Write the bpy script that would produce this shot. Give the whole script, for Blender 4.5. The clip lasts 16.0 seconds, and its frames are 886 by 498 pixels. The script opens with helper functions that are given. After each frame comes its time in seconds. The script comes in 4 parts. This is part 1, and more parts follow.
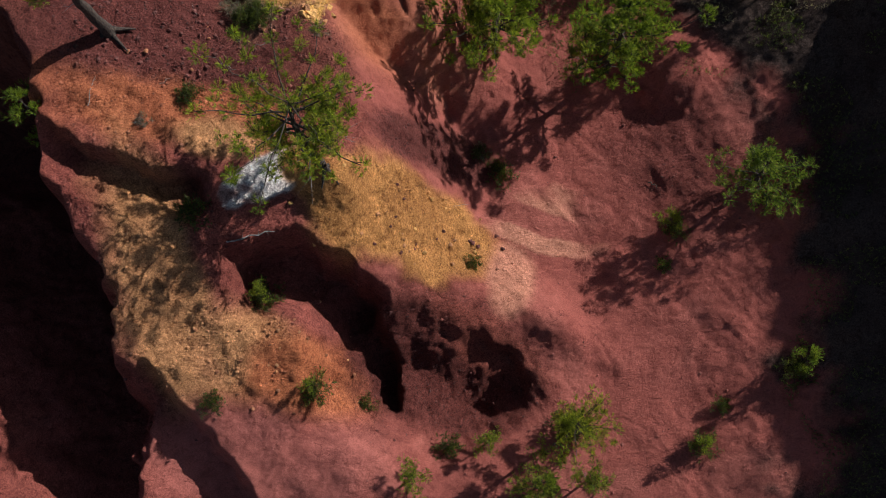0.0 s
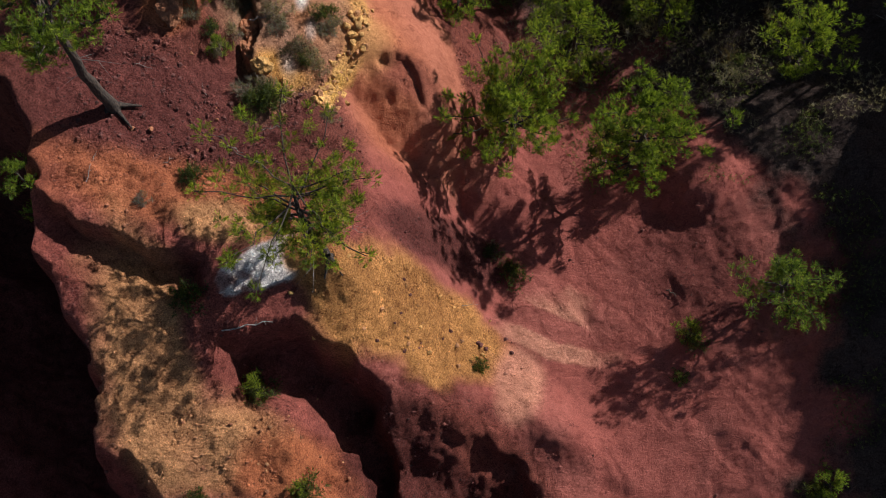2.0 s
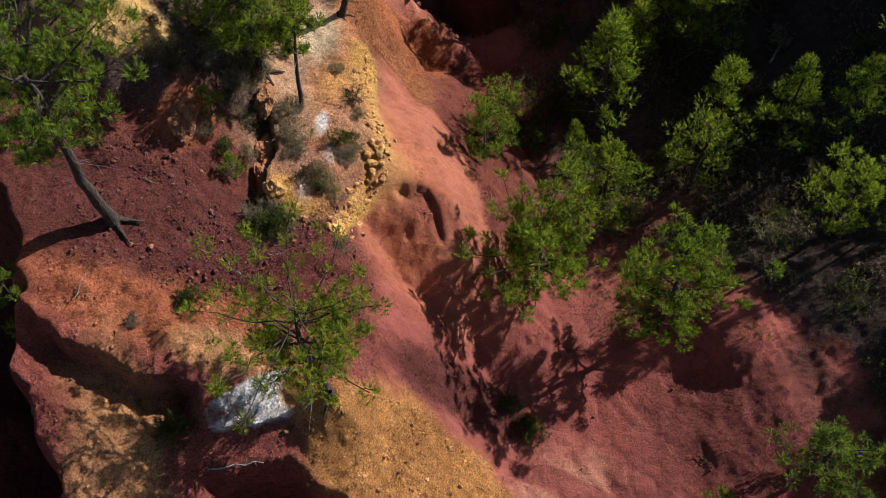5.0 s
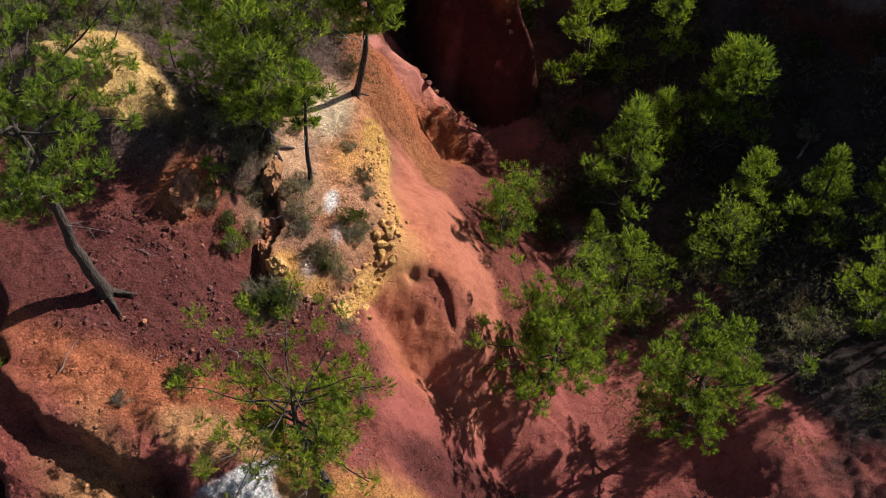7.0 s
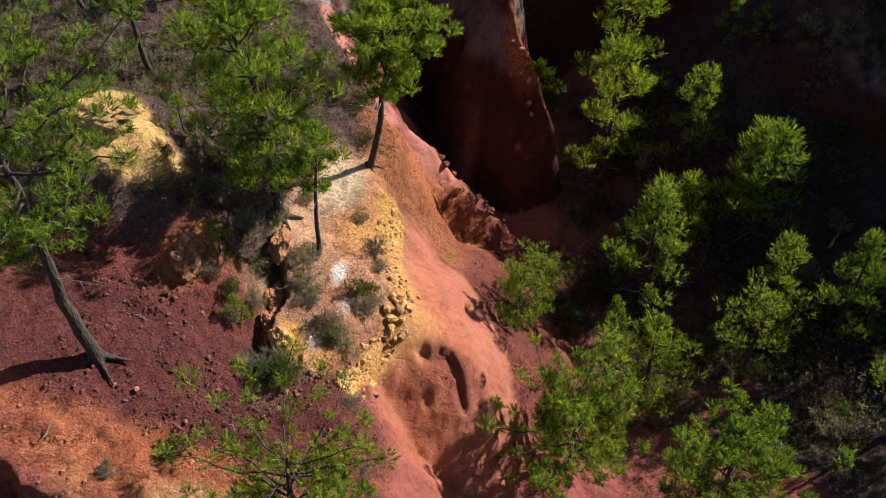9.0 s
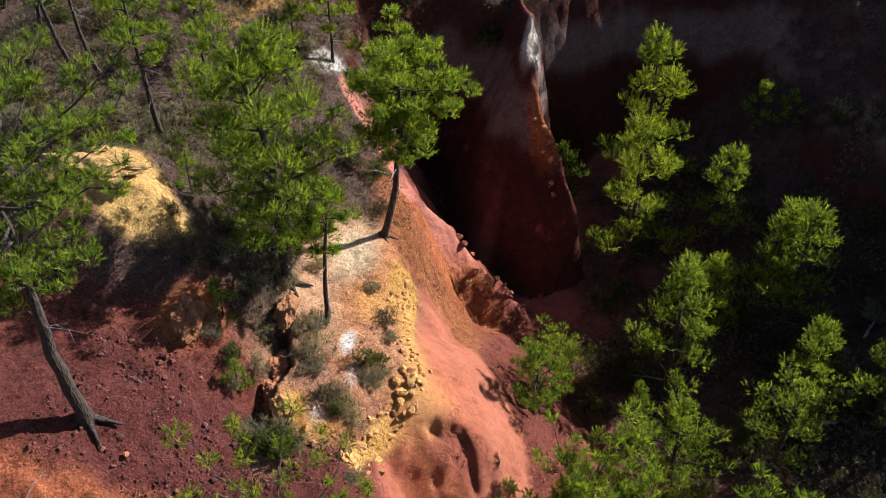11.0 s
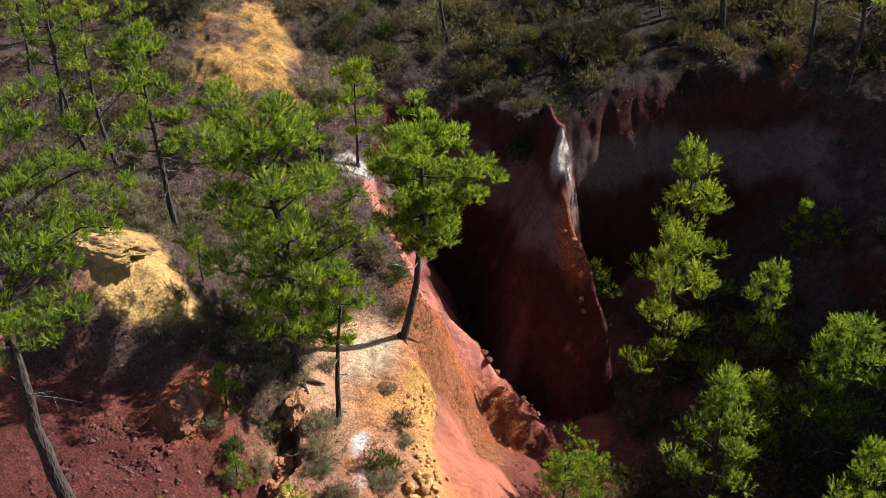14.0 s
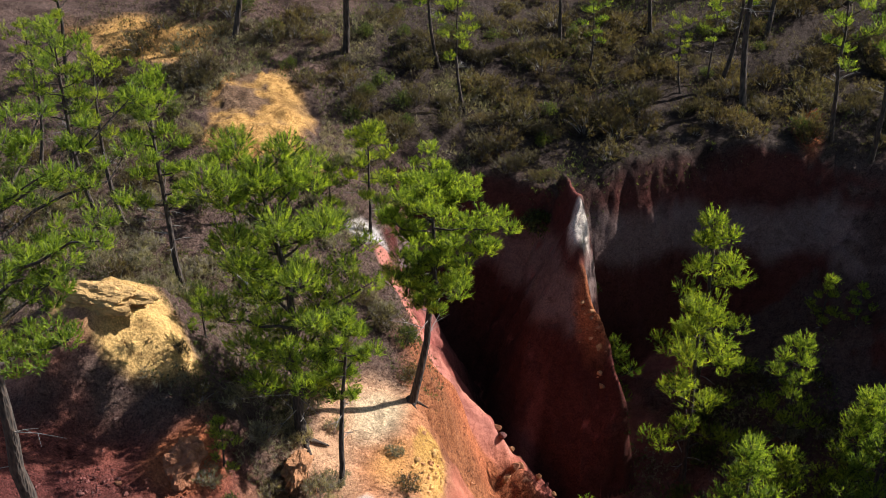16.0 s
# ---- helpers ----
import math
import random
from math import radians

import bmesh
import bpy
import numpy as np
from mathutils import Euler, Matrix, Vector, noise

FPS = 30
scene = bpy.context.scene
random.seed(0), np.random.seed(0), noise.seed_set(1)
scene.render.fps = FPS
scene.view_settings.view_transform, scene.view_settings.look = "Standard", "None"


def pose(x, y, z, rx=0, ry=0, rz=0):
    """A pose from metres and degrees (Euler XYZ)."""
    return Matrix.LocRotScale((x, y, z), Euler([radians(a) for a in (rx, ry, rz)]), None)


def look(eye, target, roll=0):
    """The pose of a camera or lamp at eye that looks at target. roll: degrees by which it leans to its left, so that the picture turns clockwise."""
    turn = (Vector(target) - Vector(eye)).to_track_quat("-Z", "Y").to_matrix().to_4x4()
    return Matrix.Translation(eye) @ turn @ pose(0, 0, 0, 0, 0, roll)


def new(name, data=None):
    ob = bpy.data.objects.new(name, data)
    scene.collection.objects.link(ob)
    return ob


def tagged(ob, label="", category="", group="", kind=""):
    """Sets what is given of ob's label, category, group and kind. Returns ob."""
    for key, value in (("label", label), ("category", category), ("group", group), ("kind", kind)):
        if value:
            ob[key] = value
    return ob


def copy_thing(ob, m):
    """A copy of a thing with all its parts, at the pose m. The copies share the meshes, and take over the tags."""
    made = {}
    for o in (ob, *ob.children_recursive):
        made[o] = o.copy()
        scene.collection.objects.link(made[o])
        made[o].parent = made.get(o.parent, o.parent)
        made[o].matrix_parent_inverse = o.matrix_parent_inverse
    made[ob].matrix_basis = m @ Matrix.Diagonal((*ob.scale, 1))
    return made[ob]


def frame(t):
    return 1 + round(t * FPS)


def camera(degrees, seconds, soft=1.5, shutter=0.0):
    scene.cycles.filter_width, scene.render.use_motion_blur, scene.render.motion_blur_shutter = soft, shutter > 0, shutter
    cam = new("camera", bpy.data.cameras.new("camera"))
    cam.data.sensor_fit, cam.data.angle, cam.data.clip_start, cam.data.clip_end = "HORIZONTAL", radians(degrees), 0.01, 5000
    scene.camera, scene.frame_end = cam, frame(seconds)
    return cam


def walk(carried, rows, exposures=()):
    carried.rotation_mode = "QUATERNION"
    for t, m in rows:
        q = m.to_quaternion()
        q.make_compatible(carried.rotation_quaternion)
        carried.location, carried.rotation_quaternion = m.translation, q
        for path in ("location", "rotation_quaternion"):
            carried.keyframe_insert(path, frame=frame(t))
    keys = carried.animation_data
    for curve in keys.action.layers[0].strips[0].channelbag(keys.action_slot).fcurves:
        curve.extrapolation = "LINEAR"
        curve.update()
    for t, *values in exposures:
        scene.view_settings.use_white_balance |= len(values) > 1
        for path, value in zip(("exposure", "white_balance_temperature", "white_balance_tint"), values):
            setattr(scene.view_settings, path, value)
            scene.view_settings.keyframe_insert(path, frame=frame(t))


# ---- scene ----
# The flight: t, x, y, z, pitch, heading
cam = camera(42.00, 16.0, soft=0.45)
PATH = [
    (0, 0.000, 0.000, 36.000, -77.00, 0.00),
    (0.5, 0.061, 0.065, 35.553, -75.66, 0.71),
    (1, 0.117, 0.094, 35.104, -74.36, 1.39),
    (1.5, 0.170, 0.116, 34.652, -72.95, 2.09),
    (2, 0.233, 0.117, 34.194, -71.60, 2.73),
    (2.5, 0.300, 0.130, 33.717, -70.18, 3.35),
    (3, 0.365, 0.131, 33.241, -68.83, 3.89),
    (3.5, 0.416, 0.149, 32.768, -67.35, 4.50),
    (4, 0.456, 0.141, 32.313, -65.94, 5.03),
    (6.5, 0.687, 0.103, 29.663, -58.33, 7.35),
    (7, 0.738, 0.072, 29.114, -56.87, 7.76),
    (7.5, 0.789, 0.049, 28.565, -55.34, 8.16),
    (8, 0.844, 0.011, 28.029, -53.86, 8.54),
    (8.5, 0.897, -0.011, 27.493, -52.33, 9.01),
    (9, 0.959, -0.043, 26.958, -50.85, 9.45),
    (11.5, 1.288, -0.092, 24.355, -43.37, 11.60),
    (12, 1.329, -0.095, 23.879, -41.94, 11.96),
    (12.5, 1.392, -0.096, 23.405, -40.44, 12.33),
    (13, 1.455, -0.118, 22.949, -39.01, 12.67),
    (13.5, 1.508, -0.123, 22.491, -37.53, 13.04),
    (14, 1.565, -0.123, 22.029, -36.11, 13.39),
    (14.5, 1.628, -0.103, 21.558, -34.65, 13.77),
    (15, 1.694, -0.087, 21.082, -33.21, 14.08),
    (15.5, 1.772, -0.086, 20.598, -31.70, 14.41),
    (16, 1.859, -0.114, 20.108, -30.26, 14.71),
]
walk(cam, [(t, pose(x, y, z, 90 + p, 0, h)) for t, x, y, z, p, h in PATH],
     exposures=[(0, 0.18), (2, 0.20), (4, 0.27), (6.5, 0.50), (9, 0.74), (11.5, 0.90), (14, 1.00), (16, 1.05)])

# ==== world, sun, exposure ====
SUN_DIR = Vector((0.664, 0.470, 0.585)).normalized()
world = bpy.data.worlds.new("sky")
scene.world = world
world.use_nodes = True
wn = world.node_tree
sky = wn.nodes.new("ShaderNodeTexSky")
sky.sky_type, sky.sun_disc = "NISHITA", False
sky.sun_elevation = math.asin(SUN_DIR.z)
sky.sun_rotation = math.atan2(SUN_DIR.x, SUN_DIR.y)
wn.links.new(sky.outputs[0], wn.nodes["Background"].inputs[0])
wn.nodes["Background"].inputs[1].default_value = 0.06
sun = new("sun", bpy.data.lights.new("sun", "SUN"))
sun.data.energy, sun.data.angle, sun.data.color = 5.0, radians(0.53), (1.0, 0.96, 0.93)
sun.matrix_world = look(SUN_DIR * 80, (0, 0, 0))


# ==== materials ====
def nodes_of(name):
    mat = bpy.data.materials.new(name)
    mat.use_nodes = True
    nt = mat.node_tree
    return mat, nt, nt.nodes["Principled BSDF"]


def add(nt, kind, **inputs):
    n = nt.nodes.new("ShaderNode" + kind)
    for key, value in inputs.items():
        n.inputs[key.replace("_", " ")].default_value = value
    return n


def mix_rgb(nt, a, b, fac, blend="MIX"):
    n = nt.nodes.new("ShaderNodeMix")
    n.data_type, n.blend_type = "RGBA", blend
    for socket, value in ((n.inputs["Factor"], fac), (n.inputs["A"], a), (n.inputs["B"], b)):
        if isinstance(value, bpy.types.NodeSocket):
            nt.links.new(value, socket)
        else:
            socket.default_value = value
    return n.outputs["Result"]


def noise_of(nt, vec, scale, detail=6.0, rough=0.6):
    n = add(nt, "TexNoise", Scale=scale, Detail=detail, Roughness=rough)
    nt.links.new(vec, n.inputs["Vector"])
    return n.outputs["Fac"]


def ramp(nt, fac, stops):
    n = nt.nodes.new("ShaderNodeValToRGB")
    while len(n.color_ramp.elements) < len(stops):
        n.color_ramp.elements.new(0.5)
    for e, (p, c) in zip(n.color_ramp.elements, stops):
        e.position, e.color = p, (*c, 1) if len(c) == 3 else c
    nt.links.new(fac, n.inputs[0])
    return n.outputs[0]


def bump_of(nt, height, strength, dist, bsdf):
    n = add(nt, "Bump", Strength=strength, Distance=dist)
    nt.links.new(height, n.inputs["Height"])
    nt.links.new(n.outputs[0], bsdf.inputs["Normal"])
    return n


def math_of(nt, op, a, b):
    n = nt.nodes.new("ShaderNodeMath")
    n.operation = op
    for s, v in zip(n.inputs, (a, b)):
        if isinstance(v, bpy.types.NodeSocket):
            nt.links.new(v, s)
        else:
            s.default_value = v
    return n.outputs[0]


def soil_material():
    """Ochre earth: the layer's colour comes from the mesh; stains, streaks, grit and single stones from noise."""
    mat, nt, bsdf = nodes_of("ochre_earth")
    pos = nt.nodes.new("ShaderNodeNewGeometry").outputs["Position"]
    att = nt.nodes.new("ShaderNodeVertexColor")
    att.layer_name = "layer"
    rough = nt.nodes.new("ShaderNodeAttribute")
    rough.attribute_name = "coarse"
    rough = rough.outputs["Fac"]
    rough_by = lambda k, base: math_of(nt, "ADD", math_of(nt, "MULTIPLY", rough, k), base)
    warp = nt.nodes.new("ShaderNodeVectorMath")
    warp.operation = "ADD"
    nt.links.new(pos, warp.inputs[0])
    wob = add(nt, "TexNoise", Scale=3.0, Detail=5.0)
    nt.links.new(pos, wob.inputs["Vector"])
    nt.links.new(wob.outputs["Color"], warp.inputs[1])
    big = noise_of(nt, pos, 0.55, 6, 0.65)
    mid = noise_of(nt, warp.outputs[0], 3.2, 9, 0.72)
    fine = noise_of(nt, pos, 17.0, 6, 0.78)
    grain = noise_of(nt, pos, 60.0, 3, 0.7)
    c = mix_rgb(nt, att.outputs[0], ramp(nt, big, [(0.32, (0.6, 0.54, 0.54)), (0.5, (1, 1, 1)), (0.68, (1.22, 1.2, 1.18))]), rough_by(0.4, 0.4), "MULTIPLY")
    c = mix_rgb(nt, c, ramp(nt, mid, [(0.34, (0.42, 0.36, 0.36)), (0.47, (0.95, 0.94, 0.94)), (0.56, (1.05, 1.05, 1.05)), (0.68, (1.4, 1.38, 1.33))]), rough_by(0.75, 0.25), "MULTIPLY")
    c = mix_rgb(nt, c, ramp(nt, fine, [(0.36, (0.38, 0.34, 0.34)), (0.5, (1, 1, 1)), (0.66, (1.5, 1.48, 1.42))]), rough_by(0.8, 0.16), "MULTIPLY")
    c = mix_rgb(nt, c, ramp(nt, grain, [(0.35, (0.6, 0.58, 0.58)), (0.65, (1.35, 1.35, 1.35))]), rough_by(0.6, 0.3), "MULTIPLY")
    # water streaks: thin lines drawn out down the fall of the clay
    flow = nt.nodes.new("ShaderNodeMapping")
    flow.inputs["Rotation"].default_value = (0, 0, radians(-32))
    flow.inputs["Scale"].default_value = (0.5, 3.4, 1.1)
    nt.links.new(warp.outputs[0], flow.inputs[0])
    streak = noise_of(nt, flow.outputs[0], 1.5, 7, 0.7)
    c = mix_rgb(nt, c, ramp(nt, streak, [(0.36, (0.66, 0.6, 0.6)), (0.48, (1, 1, 1)), (0.6, (1.14, 1.15, 1.15))]), 0.55, "MULTIPLY")
    # single stones: only some cells of a scattering hold one
    heights = []
    for scale, cut, size in ((7.0, 0.86, 0.34), (16.0, 0.72, 0.36), (36.0, 0.55, 0.4)):
        cell = add(nt, "TexVoronoi", Scale=scale, Randomness=1.0)
        nt.links.new(pos, cell.inputs["Vector"])
        pick = nt.nodes.new("ShaderNodeSeparateColor")
        nt.links.new(cell.outputs["Color"], pick.inputs[0])
        held = math_of(nt, "GREATER_THAN", math_of(nt, "ADD", pick.outputs[0], math_of(nt, "MULTIPLY", math_of(nt, "SUBTRACT", mid, 0.5), 1.2)), cut)
        dome = math_of(nt, "MAXIMUM", math_of(nt, "SUBTRACT", 1.0, math_of(nt, "DIVIDE", cell.outputs["Distance"], math_of(nt, "MULTIPLY", math_of(nt, "ADD", pick.outputs[1], 0.25), size))), 0.0)
        stone = math_of(nt, "MULTIPLY", math_of(nt, "MULTIPLY", held, rough), math_of(nt, "MINIMUM", math_of(nt, "MULTIPLY", dome, 4.0), 1.0))
        tint = ramp(nt, pick.outputs[2], [(0.0, (0.55, 0.5, 0.5)), (0.6, (1.05, 1.05, 1.04)), (1.0, (1.6, 1.55, 1.48))])
        c = mix_rgb(nt, c, tint, stone, "MULTIPLY")
        heights.append(math_of(nt, "MULTIPLY", math_of(nt, "MULTIPLY", stone, math_of(nt, "POWER", dome, 0.5)), 2.2 / scale))
    cracks = add(nt, "TexVoronoi", Scale=0.8)
    cracks.feature = "DISTANCE_TO_EDGE"
    nt.links.new(warp.outputs[0], cracks.inputs["Vector"])
    some = ramp(nt, noise_of(nt, pos, 1.1, 4, 0.6), [(0.5, (0, 0, 0)), (0.62, (1, 1, 1))])
    fissure = ramp(nt, cracks.outputs["Distance"], [(0.0, (0.45, 0.4, 0.4)), (0.022, (1, 1, 1))])
    c = mix_rgb(nt, c, fissure, math_of(nt, "MULTIPLY", some, 0.8), "MULTIPLY")
    nt.links.new(c, bsdf.inputs["Base Color"])
    bsdf.inputs["Roughness"].default_value = 0.93
    bsdf.inputs["Specular IOR Level"].default_value = 0.12
    h = math_of(nt, "MULTIPLY", mid, rough_by(0.45, 0.16))
    h = math_of(nt, "ADD", h, math_of(nt, "MULTIPLY", fine, rough_by(0.22, 0.02)))
    h = math_of(nt, "ADD", h, math_of(nt, "MULTIPLY", streak, 0.16))
    for extra in heights:
        h = math_of(nt, "ADD", h, extra)
    bump_of(nt, h, 1.0, 0.3, bsdf)
    return mat


def stone_material():
    mat, nt, bsdf = nodes_of("ochre_stone")
    info = nt.nodes.new("ShaderNodeAttribute")
    info.attribute_name = "layer"
    pos = nt.nodes.new("ShaderNodeNewGeometry").outputs["Position"]
    n1, n2 = noise_of(nt, pos, 6.0, 6, 0.65), noise_of(nt, pos, 30.0, 4, 0.6)
    c = mix_rgb(nt, info.outputs["Color"], ramp(nt, n1, [(0.35, (0.55, 0.5, 0.48)), (0.6, (1.25, 1.2, 1.15))]), 0.8, "MULTIPLY")
    nt.links.new(c, bsdf.inputs["Base Color"])
    bsdf.inputs["Roughness"].default_value = 0.9
    bump_of(nt, math_of(nt, "ADD", n1, n2), 0.7, 0.05, bsdf)
    return mat


def bark_material(name, dark, light):
    mat, nt, bsdf = nodes_of(name)
    tc = nt.nodes.new("ShaderNodeTexCoord").outputs["Object"]
    mp = nt.nodes.new("ShaderNodeMapping")
    mp.inputs["Scale"].default_value = (14, 14, 3.5)
    nt.links.new(tc, mp.inputs[0])
    n = noise_of(nt, mp.outputs[0], 1.6, 6, 0.7)
    v = add(nt, "TexVoronoi", Scale=1.4)
    nt.links.new(mp.outputs[0], v.inputs["Vector"])
    c = ramp(nt, math_of(nt, "MULTIPLY", n, v.outputs["Distance"]), [(0.05, dark), (0.5, light)])
    nt.links.new(c, bsdf.inputs["Base Color"])
    bsdf.inputs["Roughness"].default_value = 0.92
    bump_of(nt, v.outputs["Distance"], 0.9, 0.03, bsdf)
    return mat


def leaf_material(name, stops, sheen=0.35):
    """Needles or leaves: each tuft its own shade, a little light through."""
    mat, nt, bsdf = nodes_of(name)
    geo = nt.nodes.new("ShaderNodeNewGeometry")
    info = nt.nodes.new("ShaderNodeObjectInfo")
    tuft = nt.nodes.new("ShaderNodeAttribute")
    tuft.attribute_name = "tuft"
    c = ramp(nt, tuft.outputs["Fac"], stops)
    c = mix_rgb(nt, c, ramp(nt, info.outputs["Random"], [(0.0, (0.82, 0.86, 0.9)), (0.5, (1, 1, 1)), (1.0, (1.15, 1.06, 0.9))]), 1.0, "MULTIPLY")
    nt.links.new(c, bsdf.inputs["Base Color"])
    bsdf.inputs["Roughness"].default_value = 0.55
    bsdf.inputs["Specular IOR Level"].default_value = sheen
    tr = nt.nodes.new("ShaderNodeBsdfTranslucent")
    nt.links.new(mix_rgb(nt, c, (3.0, 3.0, 1.1, 1), 1.0, "MULTIPLY"), tr.inputs[0])
    ms = nt.nodes.new("ShaderNodeMixShader")
    ms.inputs[0].default_value = 0.42
    nt.links.new(bsdf.outputs[0], ms.inputs[1])
    nt.links.new(tr.outputs[0], ms.inputs[2])
    nt.links.new(ms.outputs[0], nt.nodes["Material Output"].inputs[0])
    return mat


SOIL, STONE = soil_material(), stone_material()
BARK = bark_material("pine_bark", (0.010, 0.008, 0.007), (0.085, 0.06, 0.046))
DEAD = bark_material("dead_wood", (0.10, 0.09, 0.085), (0.34, 0.31, 0.29))
NEEDLES = leaf_material("pine_needles", [(0.0, (0.022, 0.034, 0.010)), (0.45, (0.10, 0.145, 0.024)), (1.0, (0.24, 0.29, 0.042))], 0.2)
SHRUB_GREEN = leaf_material("shrub_leaves", [(0.0, (0.016, 0.022, 0.009)), (0.6, (0.05, 0.066, 0.018)), (1.0, (0.11, 0.125, 0.032))])
SHRUB_DRY = leaf_material("heath_leaves", [(0.0, (0.022, 0.017, 0.015)), (0.5, (0.056, 0.041, 0.032)), (1.0, (0.095, 0.08, 0.046))])
TWIG_GREY = leaf_material("grey_twigs", [(0.0, (0.06, 0.052, 0.05)), (1.0, (0.22, 0.195, 0.19))], 0.2)

# ==== terrain ====


def lattice(ix, iy, seed):
    h = (ix.astype(np.int64) * 374761393 + iy.astype(np.int64) * 668265263 + seed * 1442695041) & 0x7FFFFFFF
    h = ((h ^ (h >> 13)) * 1274126177) & 0x7FFFFFFF
    return ((h ^ (h >> 16)) & 0xFFFF) / 65535.0


def value_noise(x, y, seed):
    ix, iy = np.floor(x), np.floor(y)
    fx, fy = x - ix, y - iy
    fx, fy = fx * fx * fx * (fx * (fx * 6 - 15) + 10), fy * fy * fy * (fy * (fy * 6 - 15) + 10)
    a, b = lattice(ix, iy, seed), lattice(ix + 1, iy, seed)
    c, d = lattice(ix, iy + 1, seed), lattice(ix + 1, iy + 1, seed)
    return (a + (b - a) * fx) * (1 - fy) + (c + (d - c) * fx) * fy


def fbm(x, y, size, octaves=5, seed=0, gain=0.5):
    """Noise from -1 to 1 whose largest forms are about size metres across."""
    total, amp, norm = 0, 1.0, 0
    for k in range(octaves):
        f = 2.03 ** k / size
        ca, sa = math.cos(k * 1.1 + seed), math.sin(k * 1.1 + seed)
        total = total + amp * (value_noise((x * ca - y * sa) * f + 31.7 * k, (x * sa + y * ca) * f + 17.3 * k, seed * 13 + k) * 2 - 1)
        norm, amp = norm + amp, amp * gain
    return total / norm


def smooth(a, b, t):
    t = np.clip((t - a) / (b - a), 0, 1)
    return t * t * (3 - 2 * t)


def along(x, y, pts):
    """Signed distance to a line (positive to the right of its way), the distance, and how far along it (0 to 1 a piece)."""
    best, side, way = np.full(np.shape(x), 1e9), np.zeros(np.shape(x)), np.zeros(np.shape(x))
    for k, (p, q) in enumerate(zip(pts, pts[1:])):
        dx, dy = q[0] - p[0], q[1] - p[1]
        raw = ((x - p[0]) * dx + (y - p[1]) * dy) / (dx * dx + dy * dy)
        t = np.clip(raw, 0, 1)
        ex, ey = x - p[0] - t * dx, y - p[1] - t * dy
        d = np.hypot(ex, ey)
        near = d < best
        best = np.where(near, d, best)
        side = np.where(near, np.sign(-(dx * (y - p[1]) - dy * (x - p[0]))), side)
        way = np.where(near, k + t, way)
    return best * side, best, way


def scarp(z, x, y, pts, depth, width, reach):
    """A step down to the right of the line, that fades out over reach metres and at its ends."""
    s, d, way = along(x, y, pts)
    n = len(pts) - 1
    ends = smooth(0, 0.8, way) * smooth(0, 0.8, n - way)
    return z - depth * ends * smooth(0, width, s) * (1 - smooth(width, reach, s))


def spur(z, x, y, pts, left, right, round_top=0.3):
    """A crest line (x, y, z) with a slope on each side; the ground is raised to it."""
    s, d, way = along(x, y, [p[:2] for p in pts])
    crest = np.interp(way, range(len(pts)), [p[2] for p in pts])
    d = np.sqrt(d * d + round_top * round_top) - round_top
    return np.maximum(z, crest - d * np.where(s > 0, right, left))


def mound(x, y, cx, cy, rx, ry, turn=0.0):
    ca, sa = math.cos(radians(turn)), math.sin(radians(turn))
    u, v = ((x - cx) * ca + (y - cy) * sa) / rx, (-(x - cx) * sa + (y - cy) * ca) / ry
    return np.exp(-(u * u + v * v))


RIM = [(-2.6, -8), (-2.7, 6), (-2.9, 10.5), (-3.1, 14.6), (-4.2, 17.4), (-3.6, 19.2), (-3.9, 20.6), (-4.3, 23.5), (-5.0, 26), (-6.6, 29), (-8.0, 31.2), (-8.4, 34.4),
       (-6.2, 35.4), (-3.4, 35.2), (-1.4, 37.2), (1.7, 39.0), (5, 39.8), (9, 40.2), (14, 40.8), (24, 42)]
CHASM = [(-9.4, -30), (-9.8, 3.7), (-10.4, 6.3), (-11.3, 9.5), (-12.2, 11), (-12.6, 13.5), (-14.5, 15.5), (-19, 17), (-40, 18)]
SOUTH_SCARP = [(-7.6, 8.8), (-6.3, 8.9), (-4.9, 9.2), (-3.5, 8.8), (-2.6, 8.0), (-1.6, 7.2)]
BUTTRESS = [(-4.6, 8.4), (-2.9, 8.2), (-1.0, 7.9), (1.0, 7.5), (2.6, 6.6), (3.8, 5.2), (4.6, 3.6)]
BENCH_EDGE = [(-9.9, 5.4), (-9.1, 4.3), (-7.8, 3.0), (-6.9, 1.7), (-6.1, 0.4), (-5.4, -2), (-5, -5)]
CLEFT_WEST = [(-4.6, 9.2), (-3.4, 8.1), (-2.1, 6.9), (-1.4, 5.5), (-1.2, 4.2), (-1.5, 2.8)]
CLEFT_EAST = [(0.9, 7.2), (1.8, 6.4), (3.1, 5.8), (3.7, 4.7), (3.6, 3.2)]
CREST_LEDGE = [(-6.2, 16.6), (-6.9, 17.6), (-6.5, 18.6), (-6.9, 19.6), (-7.6, 20.6)][::-1]
CRACK = [(-12.8, 12.4), (-11.2, 11.3), (-9.4, 10.9), (-8.4, 11.1), (-7.3, 10.9)]
SLAB = [(-8.0, 30.6), (-7.3, 29.6), (-6.5, 29.1), (-5.4, 29.1), (-4.6, 28.95), (-3.7, 28.7)]
YELLOW_SEAM = [(-4.6, 23.2), (-4.1, 21.3), (-3.6, 20.2), (-3.35, 19.5), (-3.6, 18.6), (-4.1, 17.4), (-4.4, 16.3)]


